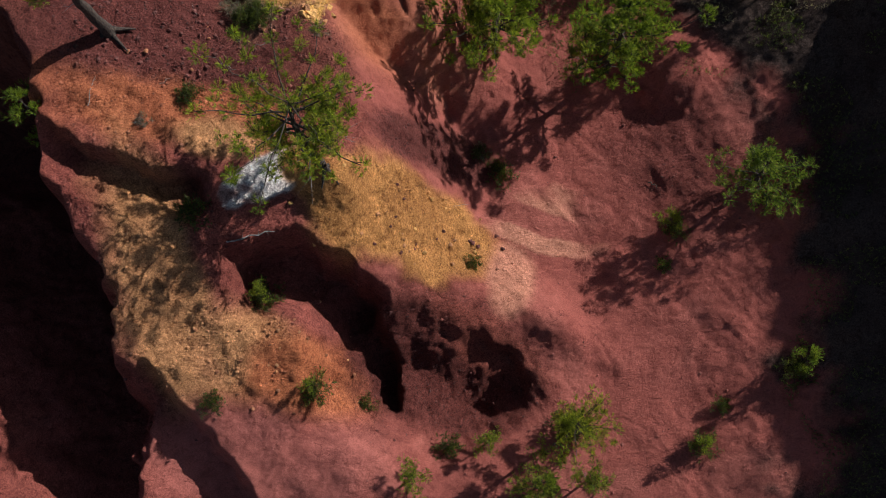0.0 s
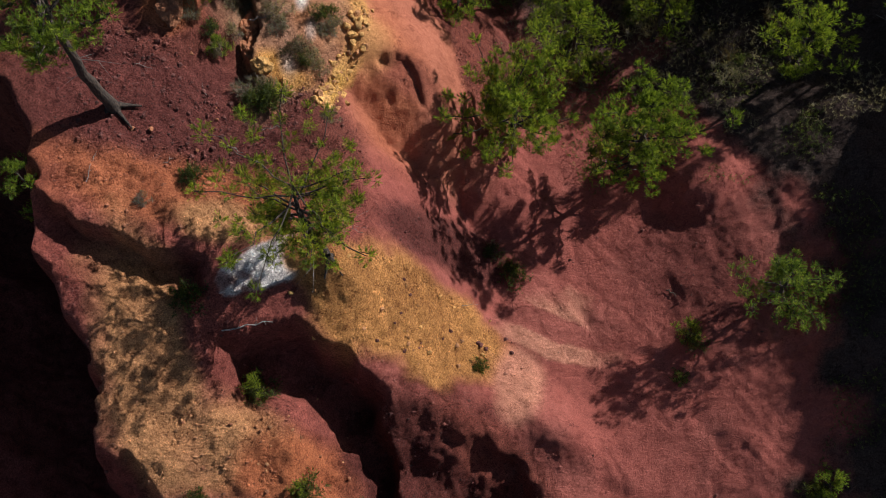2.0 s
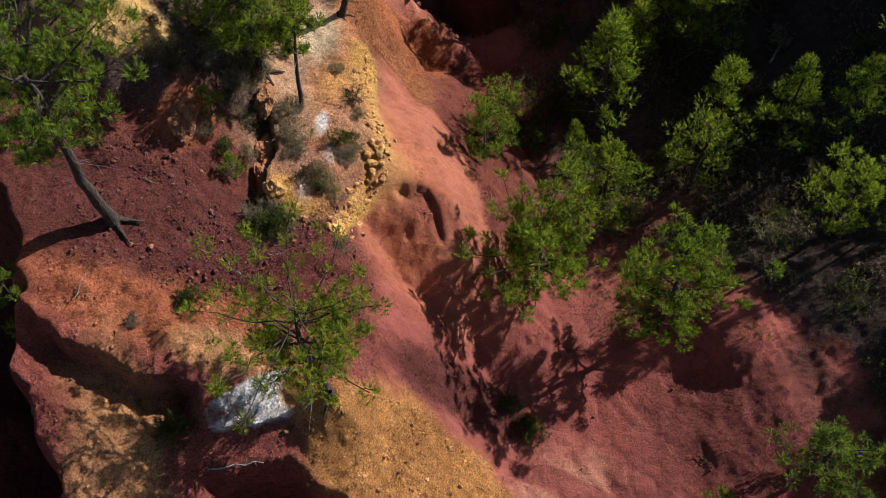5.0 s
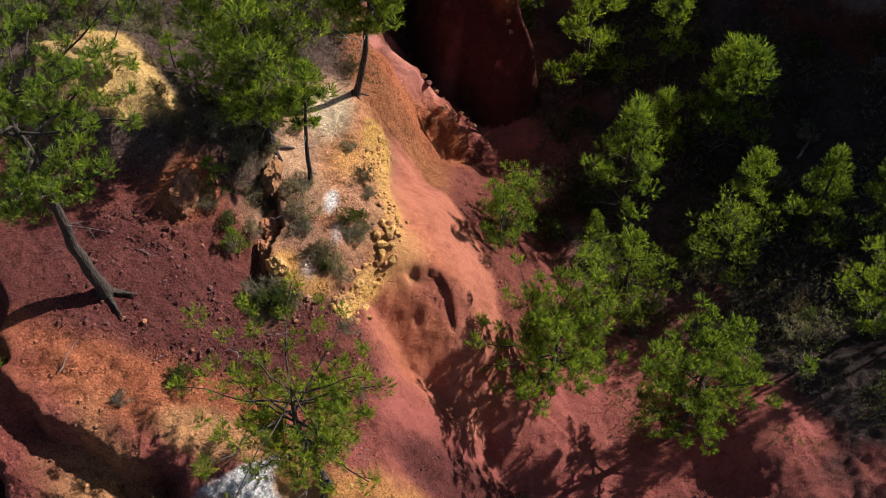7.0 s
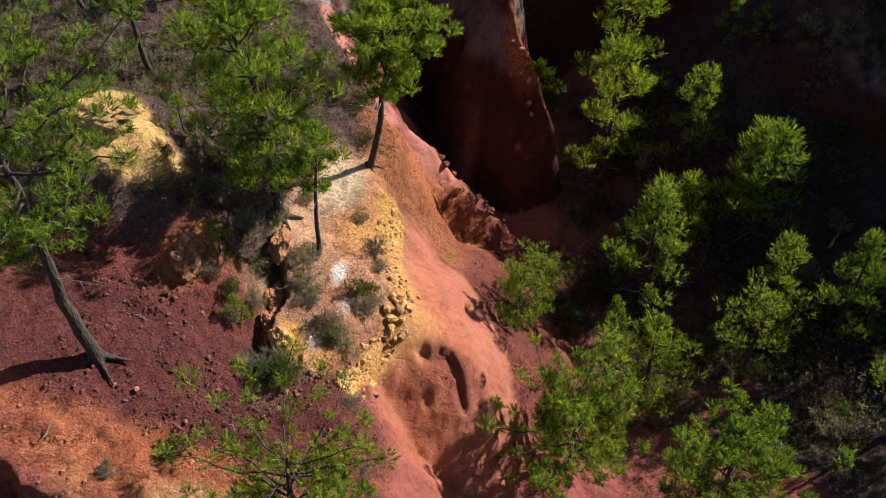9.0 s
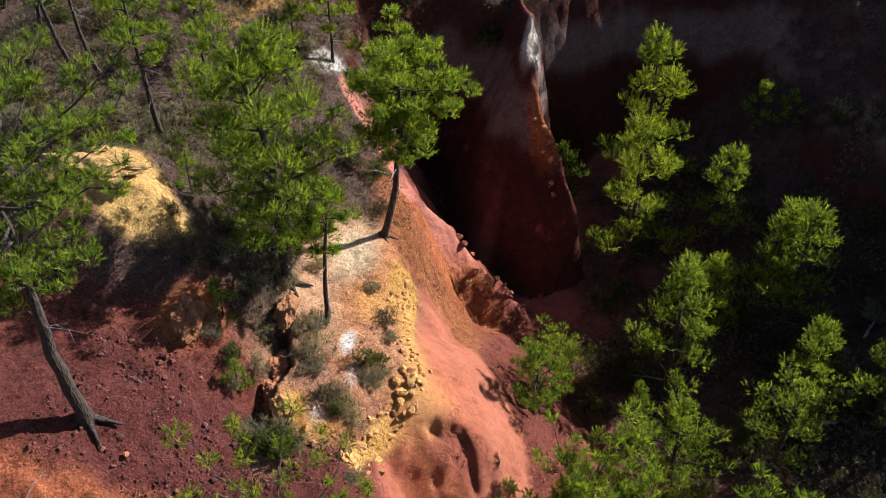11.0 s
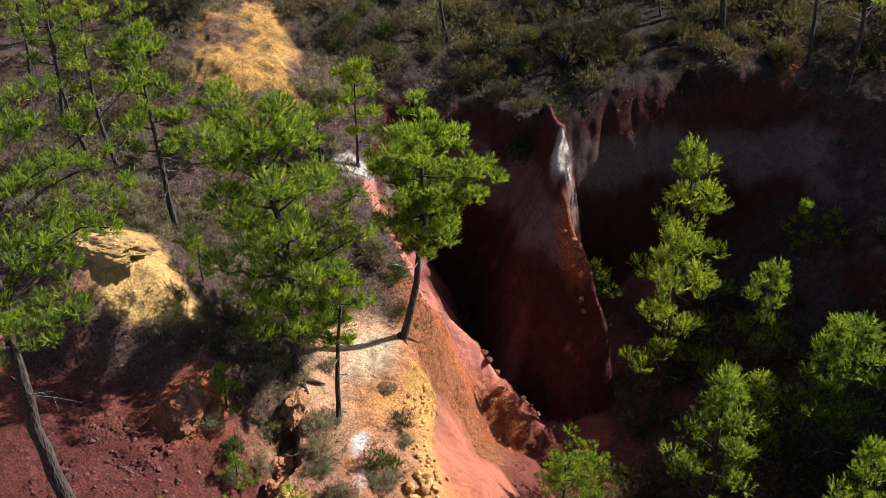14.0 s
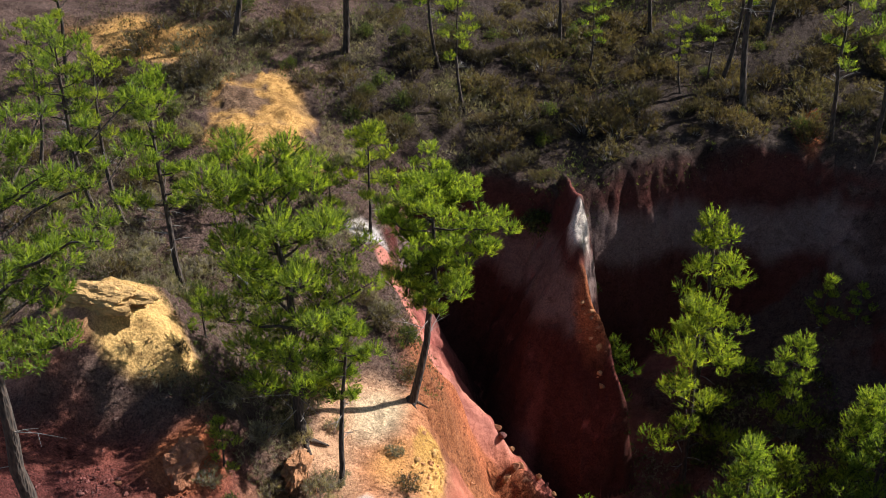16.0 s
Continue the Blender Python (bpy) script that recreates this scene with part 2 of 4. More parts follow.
HOLLOW = [(-2.9, 18.4), (-2.5, 18.55), (-1.9, 18.5), (-1.45, 18.25), (-1.15, 17.9), (-0.95, 17.5)]
NOSE_EDGE = [(0.4, 17.6), (0.2, 18.3), (-0.4, 20.0), (-1.2, 21.4), (-1.9, 22.5), (-2.7, 23.3), (-3.5, 23.8), (-4.8, 24.2), (-5.6, 24.6)]


def height(x, y):
    wx, wy = x + 0.34 * fbm(x, y, 2.4, 4, 3) + 0.16 * fbm(x, y, 0.7, 3, 5), y + 0.34 * fbm(x, y, 2.4, 4, 4) + 0.16 * fbm(x, y, 0.7, 3, 6)
    soft = lambda t, k: np.logaddexp(0, t * k) / k
    west = 0.4 + 0.32 * (soft(-wx - 5.8, 1.5) - 0.9 * soft(-wx - 14, 1)) - 0.52 * soft(11.6 - wy, 1.2) + 0.17 * soft(wy - 29, 0.7)
    west = west + 1.1 * mound(x, y, -3.3, 10.8, 1.25, 1.3) + 0.9 * mound(x, y, -12.3, 14.6, 2.2, 2.5) + 0.8 * mound(x, y, -9.2, 19.5, 1.6, 2.2)
    # the wooded hill on the sunny side, nearer to the north
    u = wx + 0.14 * np.clip(wy - 10, -6, 40) - 2.2 * smooth(17, 22, wy) * (1 - smooth(28, 33, wy)) + 5.0 * smooth(29, 36, wy)
    rise = np.interp(u, [5, 8, 12, 15, 21.7, 27, 45, 90], [0, 0.7, 2.4, 4.0, 10.6, 11.4, 13, 16])
    valley = -6.9 + rise + 0.4 * mound(x, y, 6, 2, 5, 4) + 3.0 * mound(x, y, 7.5, 40, 3, 2.5) + 1.2 * mound(x, y, 1.5, 18, 2.5, 2.0) - 1.2 * mound(x, y, -4, 33, 3, 4) + 0.15 * fbm(x, y, 6, 3, 8) + 4.0 * smooth(44, 62, wy) + 7.0 * smooth(17, 30, u) * smooth(34, 44, wy)
    valley = valley + 1.5 * mound(x, y, 0.6, 6.6, 2.0, 1.7) + 0.9 * mound(x, y, 3.8, 7.2, 2.2, 0.9, -35)
    valley = valley + smooth(16, 20, u) * 0.8 * fbm(x, y, 3.2, 4, 33) + smooth(16, 21, u) * (0.1 + 0.2 * smooth(15, 23, wy) * (1 - smooth(30, 36, wy)))
    s, d, way = along(wx, wy, RIM)
    width = np.interp(y, [-10, 6, 12, 15, 24, 27, 31, 34, 38], [6, 5.2, 5.4, 4.6, 4.0, 3.4, 2.4, 1.6, 1.8])
    fall = smooth(-0.3, 1, s / width)
    z = west + (valley - west) * fall
    z = scarp(z, wx, wy, SOUTH_SCARP, 2.3, 0.4, 3.4)
    z = scarp(z, wx, wy, BUTTRESS, 1.9, 3.0, 7.0)
    z = scarp(z, wx, wy, BENCH_EDGE, 1.3, 0.45, 5.0)
    jag_x, jag_y = wx + 0.7 * fbm(x, y, 1.4, 4, 29, 0.6), wy + 0.7 * fbm(x, y, 1.4, 4, 30, 0.6)
    z = scarp(z, jag_x, jag_y, CLEFT_WEST, 1.4, 0.5, 2.6)
    z = scarp(z, jag_x, jag_y, CLEFT_EAST, 0.5, 0.5, 2.2)
    z = scarp(z, wx, wy, NOSE_EDGE, 0.9, 0.5, 4.0)
    z = scarp(z, wx, wy, CRACK, 1.25, 0.2, 1.9)
    z = scarp(z, wx, wy, CREST_LEDGE, 0.9, 0.25, 2.2)
    rough = 0.8 * fbm(x, y, 2.2, 4, 23, 0.6)
    cs, cd, cw = along(wx + rough, wy + 0.5 * rough, CHASM)
    floor = np.minimum(-10.0 + 1.5 * soft(cd - 2.3, 1.5), -4.2 + 0.25 * cd)
    z = np.where(cs < 0, z + (np.minimum(floor, z) - z) * smooth(0, 1.5, cd), z)
    z = spur(z, wx, wy, [(-8.0, 31.0, 0.4), (-6.8, 29.8, -0.9), (-5.4, 29.2, -2.6), (-3.4, 28.9, -4.9)], 2.2, 1.1, 0.35)
    z = spur(z, wx, wy, [(-3.2, 35.9, 2.0), (-2.4, 34.4, 1.9), (-2.3, 33.4, 1.2), (-1.8, 32.5, -0.2), (-1.1, 31.8, -1.5), (-0.14, 30.8, -3.4), (0.15, 30.5, -4.8), (0.3, 30.3, -7.5)], 6.0, 2.3, 0.12)
    z = spur(z, wx, wy, [(7.4, 17.2, -5.6), (8.6, 16.8, -4.8), (9.9, 16.3, -4.5), (11.3, 15.9, -5.0), (12.8, 15.2, -6.2)], 0.5, 0.75, 0.8)
    z = spur(z, wx, wy, [(-4.6, 20.2, -0.1), (-3.2, 19.1, -0.35), (-1.6, 18.3, -1.1), (-0.4, 17.7, -2.6), (0.6, 17.2, -4.6)], 1.0, 0.85, 0.9)
    z = scarp(z, wx + 0.35 * fbm(x, y, 0.8, 3, 27), wy + 0.35 * fbm(x, y, 0.8, 3, 28), HOLLOW, 0.32, 0.25, 0.9)
    knob = 1 + 0.18 * fbm(x, y, 0.9, 4, 14)
    raised = spur(z, wx, wy, [(-13.9, 21.7, 3.9), (-13.0, 21.5, 4.6 ), (-12.1, 21.3, 4.8), (-11.2, 20.9, 4.1), (-10.2, 20.4, 3.0)], 0.8, 0.5 * knob, 0.5)
    z = z + (raised - z) * (1 - smooth(2.6, 4.2, np.hypot(x + 12.0, 1.3 * (y - 21.0))))
    z = z + 0.3 * fbm(x, y, 1.1, 4, 15, 0.6) * np.minimum(1, 1.5 * mound(x, y, -12.1, 21.0, 2.0, 0.9, -18))
    z = z + (0.4 * fbm(x, y, 1.8, 4, 41, 0.55) + 0.5) * np.minimum(1, 1.6 * mound(x, y, -13.7, 34.0, 1.7, 2.8, 35))
    bare = fall * smooth(-0.1, 0.4, fall)
    crag = smooth(0.2, 0.7, 0.5 + 0.5 * fbm(x, y, 5, 3, 11))
    z = z + 0.24 * fbm(x, y, 2.2, 6, 1, 0.52) * (1 - 0.6 * bare) + 0.13 * crag * fbm(x, y, 0.7, 4, 2, 0.6) * (1 - 0.5 * bare)
    ridged = 1 - 2 * np.abs(fbm(x + 0.4 * y, y - 0.3 * x, 1.5, 4, 17, 0.55))
    z = z + (0.13 * (ridged - 0.6) + 0.14 * fbm(x, y, 0.6, 3, 19, 0.6)) * np.minimum(1, 1.6 * mound(x, y, -0.8, 6.0, 3.4, 2.2, -12)) + 0.22 * (ridged - 0.6) * mound(x, y, -9.6, 8, 1.6, 5)
    # shallow rills that run down the clay
    rills = np.abs(fbm(x * 0.9 + 0.7 * y, y * 0.25 - x * 0.15, 0.8, 3, 21))
    return z + 0.035 * (smooth(0, 0.2, rills) - 0.7) * bare * (1 - smooth(10, 16, x))


def ground_at(x, y):
    return float(height(np.array([float(x)]), np.array([float(y)]))[0])


RED, PINK, ROSE = (0.265, 0.079, 0.063), (0.40, 0.145, 0.115), (0.48, 0.215, 0.145)
YELLOW, TAN, WHITE = (0.49, 0.235, 0.08), (0.50, 0.25, 0.115), (0.86, 0.83, 0.79)
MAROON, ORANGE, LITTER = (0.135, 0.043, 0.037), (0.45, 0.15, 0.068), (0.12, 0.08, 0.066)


def ground_colour(x, y, z, steep):
    """The layers of ochre, clay and leaf litter, by where they crop out, some darkened for shade."""
    n = fbm(x, y, 1.6, 5, 31)
    s, d, way = along(x, y, RIM)
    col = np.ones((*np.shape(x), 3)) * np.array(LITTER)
    coarse = np.ones(np.shape(x))

    def lay(colour, mask, grain=None):
        nonlocal col, coarse
        m = np.clip(mask, 0, 1)[..., None]
        col = col * (1 - m) + np.array(colour) * m
        if grain is not None:
            coarse = coarse * (1 - m[..., 0]) + grain * m[..., 0]

    def blob(cx, cy, rx, ry, turn=0.0, edge=0.35):
        ca, sa = math.cos(radians(turn)), math.sin(radians(turn))
        u, v = ((x - cx) * ca + (y - cy) * sa) / rx, (-(x - cx) * sa + (y - cy) * ca) / ry
        return 1 - smooth(1 - edge, 1 + edge, np.hypot(u, v) + 0.45 * n)

    lay((0.20, 0.065, 0.048), 1 - smooth(18, 20.5, y + 1.5 * n), 1.0)
    lay(RED, smooth(-0.2, 0.5, s + 0.5 * n), 0.22)
    lay(PINK, smooth(0.1, 0.5, n + 0.1) * smooth(0, 1, s) * 0.25, 0.3)
    lay((0.36, 0.128, 0.08), smooth(14.5, 17, y + n) * (1 - smooth(25, 28, y + n)) * smooth(-0.2, 0.5, s + 0.3 * n) * (1 - smooth(3.6, 5.0, s + n)), 0.12)
    lay(MAROON, smooth(13, 18, x + 2 * n) * 0.8, 1.0)
    # valley litter, made darker than LITTER to stand in for the valley's shade
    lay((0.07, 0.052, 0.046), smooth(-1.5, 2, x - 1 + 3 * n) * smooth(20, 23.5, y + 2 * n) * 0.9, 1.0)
    # hillside ground painted near black where the hill's shade falls
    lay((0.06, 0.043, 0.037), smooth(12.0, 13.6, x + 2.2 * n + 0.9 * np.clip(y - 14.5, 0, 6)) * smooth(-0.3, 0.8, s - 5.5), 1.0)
    lay(RED, (1 - smooth(12.2, 14.0, y + n)) * (1 - smooth(-0.3, 1.0, s)), 0.9)
    lay(MAROON, blob(-8.4, 15.3, 4.6, 2.4), 1.0)
    lay(ORANGE, blob(-9.0, 12.5, 3.2, 1.1) * 0.8, 0.8)
    lay(TAN, blob(-7.3, 11.8, 1.6, 0.6), 0.8)
    lay(TAN, blob(-9.4, 7.6, 1.5, 4.0, 12), 1.0)
    lay(TAN, blob(-6.4, 5.2, 2.6, 1.5, -20), 1.0)
    lay(ORANGE, blob(-4.6, 4.6, 2.2, 1.6), 0.9)
    lay((0.30, 0.098, 0.08), blob(-6.2, 1.8, 4.4, 1.8), 0.2)
    # dark red rock, its colour deepened for the grazing light on this slope
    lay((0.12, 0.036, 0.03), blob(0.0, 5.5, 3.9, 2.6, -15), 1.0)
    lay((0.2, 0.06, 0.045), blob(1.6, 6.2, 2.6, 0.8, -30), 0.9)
    lay(YELLOW, blob(-1.4, 10.0, 3.3, 1.75, -6, 0.2), 1.0)
    lay(MAROON, blob(-0.2, 13.2, 1.9, 1.0), 0.9)
    lay(ROSE, blob(3.6, 10.6, 1.8, 1.6) * smooth(-0.15, 0.35, np.sin(3.4 * (y + 0.35 * x) + 2 * n)), 0.4)
    lay(ROSE, blob(2.6, 8.6, 0.9, 1.4), 0.5)
    lay(MAROON, blob(9.0, 13.2, 2.6, 2.0) * 0.6, 0.7)
    lay(WHITE, np.clip(blob(-5.9, 10.5, 1.7, 0.62, 26, 0.12) - smooth(0.0, 0.2, fbm(x, y, 0.9, 4, 37, 0.6)) * 0.75, 0, 1), 1.0)
    lay(YELLOW, blob(-4.6, 11.0, 0.6, 0.6), 0.8)
    lay((0.53, 0.315, 0.185), blob(-6.0, 20.6, 1.8, 4.2, 4), 0.8)
    lay((0.52, 0.22, 0.10), blob(-5.0, 21.6, 0.9, 3.0) * 0.8 + blob(-5.6, 18.0, 1.4, 1.2) * 0.7, 0.8)
    seam = along(x, y, YELLOW_SEAM)[1]
    lay((0.66, 0.39, 0.11), 1 - smooth(0.2, 0.36, seam + 0.3 * n), 1.0)
    lay(WHITE, blob(-5.4, 19.9, 0.2, 0.4, 0, 0.6) + blob(-5.0, 18.7, 0.14, 0.3, 0, 0.8) * 0.6 + blob(-5.7, 17.4, 0.25, 0.5, 15, 0.8) * 0.7, 0.9)
    lay((0.34, 0.19, 0.13), blob(-6.3, 18.8, 0.7, 1.6, 10, 0.5) * 0.7 + blob(-4.9, 18.2, 0.9, 0.8, 0, 0.6) * 0.5 + blob(-4.6, 20.4, 0.7, 1.2, 0, 0.6) * 0.45, 1.0)
    lay((0.62, 0.33, 0.08), blob(-5.5, 16.9, 0.7, 0.4, 0, 0.6) * 0.7 + blob(-6.2, 17.4, 0.5, 0.5, 0, 0.6) * 0.8 + blob(-5.1, 21.5, 0.5, 0.7, 0, 0.7) * 0.5, 1.0)
    lay((0.62, 0.47, 0.30), blob(-6.0, 23.2, 0.6, 0.8, 0, 0.6), 0.7)
    lay(ORANGE, blob(-2.6, 18.2, 1.1, 2.4, 10, 0.7) * 0.55, 0.3)
    lay((0.62, 0.40, 0.15), blob(-12.1, 21.0, 2.4, 1.15, -18, 0.2), 0.7)
    lay((0.42, 0.2, 0.14), blob(-13.8, 19.7, 1.6, 1.1), 0.9)
    lay(ORANGE, blob(-9.3, 18.4, 0.8, 1.0), 0.8)
    lay((0.52, 0.30, 0.10), np.clip(blob(-13.7, 34.0, 1.9, 3.4, 35, 0.2) - smooth(0.05, 0.3, fbm(x, y, 1.6, 5, 39, 0.6)) * 0.85, 0, 1) + blob(-20, 38, 3, 1.4), 0.9)
    lay((0.33, 0.125, 0.06), blob(-4.6, 26.6, 1.8, 2.6, 25), 1.0)
    # dark patch that paints the shade inside the hollow
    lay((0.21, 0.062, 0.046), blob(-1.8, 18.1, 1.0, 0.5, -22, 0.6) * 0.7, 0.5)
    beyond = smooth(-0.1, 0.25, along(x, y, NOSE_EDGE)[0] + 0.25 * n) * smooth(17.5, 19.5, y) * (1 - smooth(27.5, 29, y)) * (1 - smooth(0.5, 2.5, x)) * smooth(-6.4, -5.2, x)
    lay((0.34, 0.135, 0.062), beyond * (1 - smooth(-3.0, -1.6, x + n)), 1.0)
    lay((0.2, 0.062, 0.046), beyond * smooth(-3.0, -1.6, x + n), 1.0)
    lay((0.50, 0.25, 0.10), blob(-3.9, 20.6, 0.5, 1.6, 20, 0.6) * 0.55 + blob(-3.3, 18.9, 0.9, 0.7, 40, 0.6) * 0.7, 0.25)
    lay((0.42, 0.165, 0.125), 1 - smooth(0.35, 0.55, along(x, y, SLAB)[1] + 0.25 * n), 0.15)
    lay(ORANGE, blob(-3.4, 27.3, 1.6, 1.4), 1.0)
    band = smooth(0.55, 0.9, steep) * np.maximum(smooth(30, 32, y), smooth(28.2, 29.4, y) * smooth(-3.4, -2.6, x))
    # steep ravine walls coloured far below RED, for the shade they lie in
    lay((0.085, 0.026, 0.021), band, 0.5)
    # far plateau ground darkened in place of its trees' shadows
    lay((0.05, 0.037, 0.031), smooth(34.5, 37, y + 0.6 * x * (x > 0) * 0.2 + n) * smooth(-13.6, -11.6, x + 2 * n) * (1 - smooth(-0.6, 0.2, s)), 1.0)
    lay(WHITE, band * (1 - smooth(0.5, 1.2, np.abs(z + 0.6 + 0.9 * n))) * 0.12, 0.5)
    lay(WHITE, blob(-8.9, 31.0, 0.7, 0.5) * 0.7, 0.6)
    lay((0.7, 0.62, 0.54), blob(-2.3, 33.8, 0.3, 0.75, 0, 0.4), 0.6)
    lay(ORANGE, blob(-1.55, 32.2, 0.55, 0.75, 40), 1.0)
    lay(ORANGE, blob(5.0, 41.2, 0.5, 1.2), 0.9)
    return col, coarse


def spaced(lo, a, b, hi, step, grow=1.09):
    mid = list(np.arange(a, b, step))
    left, right, s = [], [], step
    p = a
    while p > lo:
        s = min(s * grow, 12)
        p -= s
        left.append(p)
    p, s = b, step
    while p < hi:
        right.append(p)
        s = min(s * grow, 12)
        p += s
    return np.array(left[::-1] + mid + right)


def array_mesh(name, verts, faces, smooth_shade=False):
    """A mesh from arrays; faces all have the same number of corners."""
    me = bpy.data.meshes.new(name)
    verts, faces = np.asarray(verts, np.float32), np.asarray(faces, np.int32)
    k = faces.shape[1]
    me.vertices.add(len(verts))
    me.vertices.foreach_set("co", verts.ravel())
    me.loops.add(faces.size)
    me.loops.foreach_set("vertex_index", faces.ravel())
    me.polygons.add(len(faces))
    me.polygons.foreach_set("loop_start", np.arange(0, faces.size, k, dtype=np.int32))
    me.polygons.foreach_set("use_smooth", np.full(len(faces), smooth_shade))
    me.update(calc_edges=True)
    me.validate()
    return me


def build_ground():
    gx, gy = spaced(-260, -15.5, 13.0, 260, 0.08), spaced(-200, 0.5, 41, 320, 0.08)
    X, Y = np.meshgrid(gx, gy)
    Z = height(X, Y)
    dzy, dzx = np.gradient(Z, gy, gx)
    steep = 1 - 1 / np.sqrt(1 + dzx ** 2 + dzy ** 2)
    steep = np.clip(steep * 1.6, 0, 1)
    # loose crumbs and eroded flutes on the steep faces
    Z = Z + 0.2 * steep * fbm(X, Y, 0.7, 4, 51, 0.62)
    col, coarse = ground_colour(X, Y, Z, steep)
    Z = Z + coarse * (0.085 * fbm(X, Y, 0.42, 3, 61, 0.8) + 0.09 * fbm(X, Y, 1.3, 3, 63, 0.6))
    ny, nx = X.shape
    idx = np.arange(ny * nx).reshape(ny, nx)
    faces = np.stack([idx[:-1, :-1], idx[:-1, 1:], idx[1:, 1:], idx[1:, :-1]], -1).reshape(-1, 4)
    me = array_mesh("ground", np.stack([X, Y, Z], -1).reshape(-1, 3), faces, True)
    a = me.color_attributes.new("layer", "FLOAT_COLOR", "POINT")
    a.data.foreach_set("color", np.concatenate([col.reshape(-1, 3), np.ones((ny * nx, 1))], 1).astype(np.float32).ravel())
    b = me.attributes.new("coarse", "FLOAT", "POINT")
    b.data.foreach_set("value", coarse.astype(np.float32).ravel())
    me.materials.append(SOIL)
    return tagged(new("ground", me), "eroded red, yellow and white ochre earth", "ground", kind="structure")


ground = build_ground()

# ==== plants ====


def part(name, me, material, parent, label=""):
    me.materials.clear()
    me.materials.append(material)
    ob = new(name, me)
    ob.parent = parent
    if label:
        ob["label"] = label
    return ob


def tube(points, radii, sides=6):
    """Vertices and quads of a tapered tube along a line."""
    points = [Vector(p) for p in points]
    verts, faces = [], []
    for k, p in enumerate(points):
        ahead = (points[min(k + 1, len(points) - 1)] - points[max(k - 1, 0)]).normalized()
        u = ahead.orthogonal().normalized() if k == 0 else (u - ahead * u.dot(ahead)).normalized()
        v = ahead.cross(u)
        for j in range(sides):
            a = 2 * math.pi * j / sides
            verts.append(p + (u * math.cos(a) + v * math.sin(a)) * radii[k])
    for k in range(len(points) - 1):
        for j in range(sides):
            faces.append((k * sides + j, k * sides + (j + 1) % sides, (k + 1) * sides + (j + 1) % sides, (k + 1) * sides + j))
    return verts, faces


def tubes_mesh(name, tubes):
    verts, faces = [], []
    for pts, rad, sides in tubes:
        v, f = tube(pts, rad, sides)
        n = len(verts)
        verts += v
        faces += [tuple(i + n for i in q) for q in f]
    return array_mesh(name, [tuple(v) for v in verts], faces, True)


def tufts_mesh(name, places, axes, rng, needles=13, length=0.115, width=0.0095, spread=0.5, back=0.2):
    """Brushes of needles: each place has blades that fan out round its axis."""
    places, axes = np.array(places, float), np.array(axes, float)
    n = len(places)
    d = rng.normal(size=(n, needles, 3)) * spread + axes[:, None, :] * 1.0
    d /= np.linalg.norm(d, axis=2, keepdims=True)
    start = places[:, None, :] - axes[:, None, :] * back * rng.random((n, needles, 1))
    side = np.cross(d, rng.normal(size=d.shape))
    side /= np.linalg.norm(side, axis=2, keepdims=True) + 1e-9
    ln = length * (0.65 + 0.6 * rng.random((n, needles, 1)))
    w = width * (0.7 + 0.6 * rng.random((n, needles, 1)))
    v = np.stack([start - side * w, start + side * w, start + d * ln], 2).reshape(-1, 3)
    me = array_mesh(name, v, np.arange(len(v)).reshape(-1, 3))
    tone = np.repeat(np.clip(0.5 + 0.3 * rng.normal(size=n), 0, 1), needles * 3) + rng.normal(size=n * needles * 3) * 0.06
    me.attributes.new("tuft", "FLOAT", "POINT").data.foreach_set("value", tone.astype(np.float32))
    return me


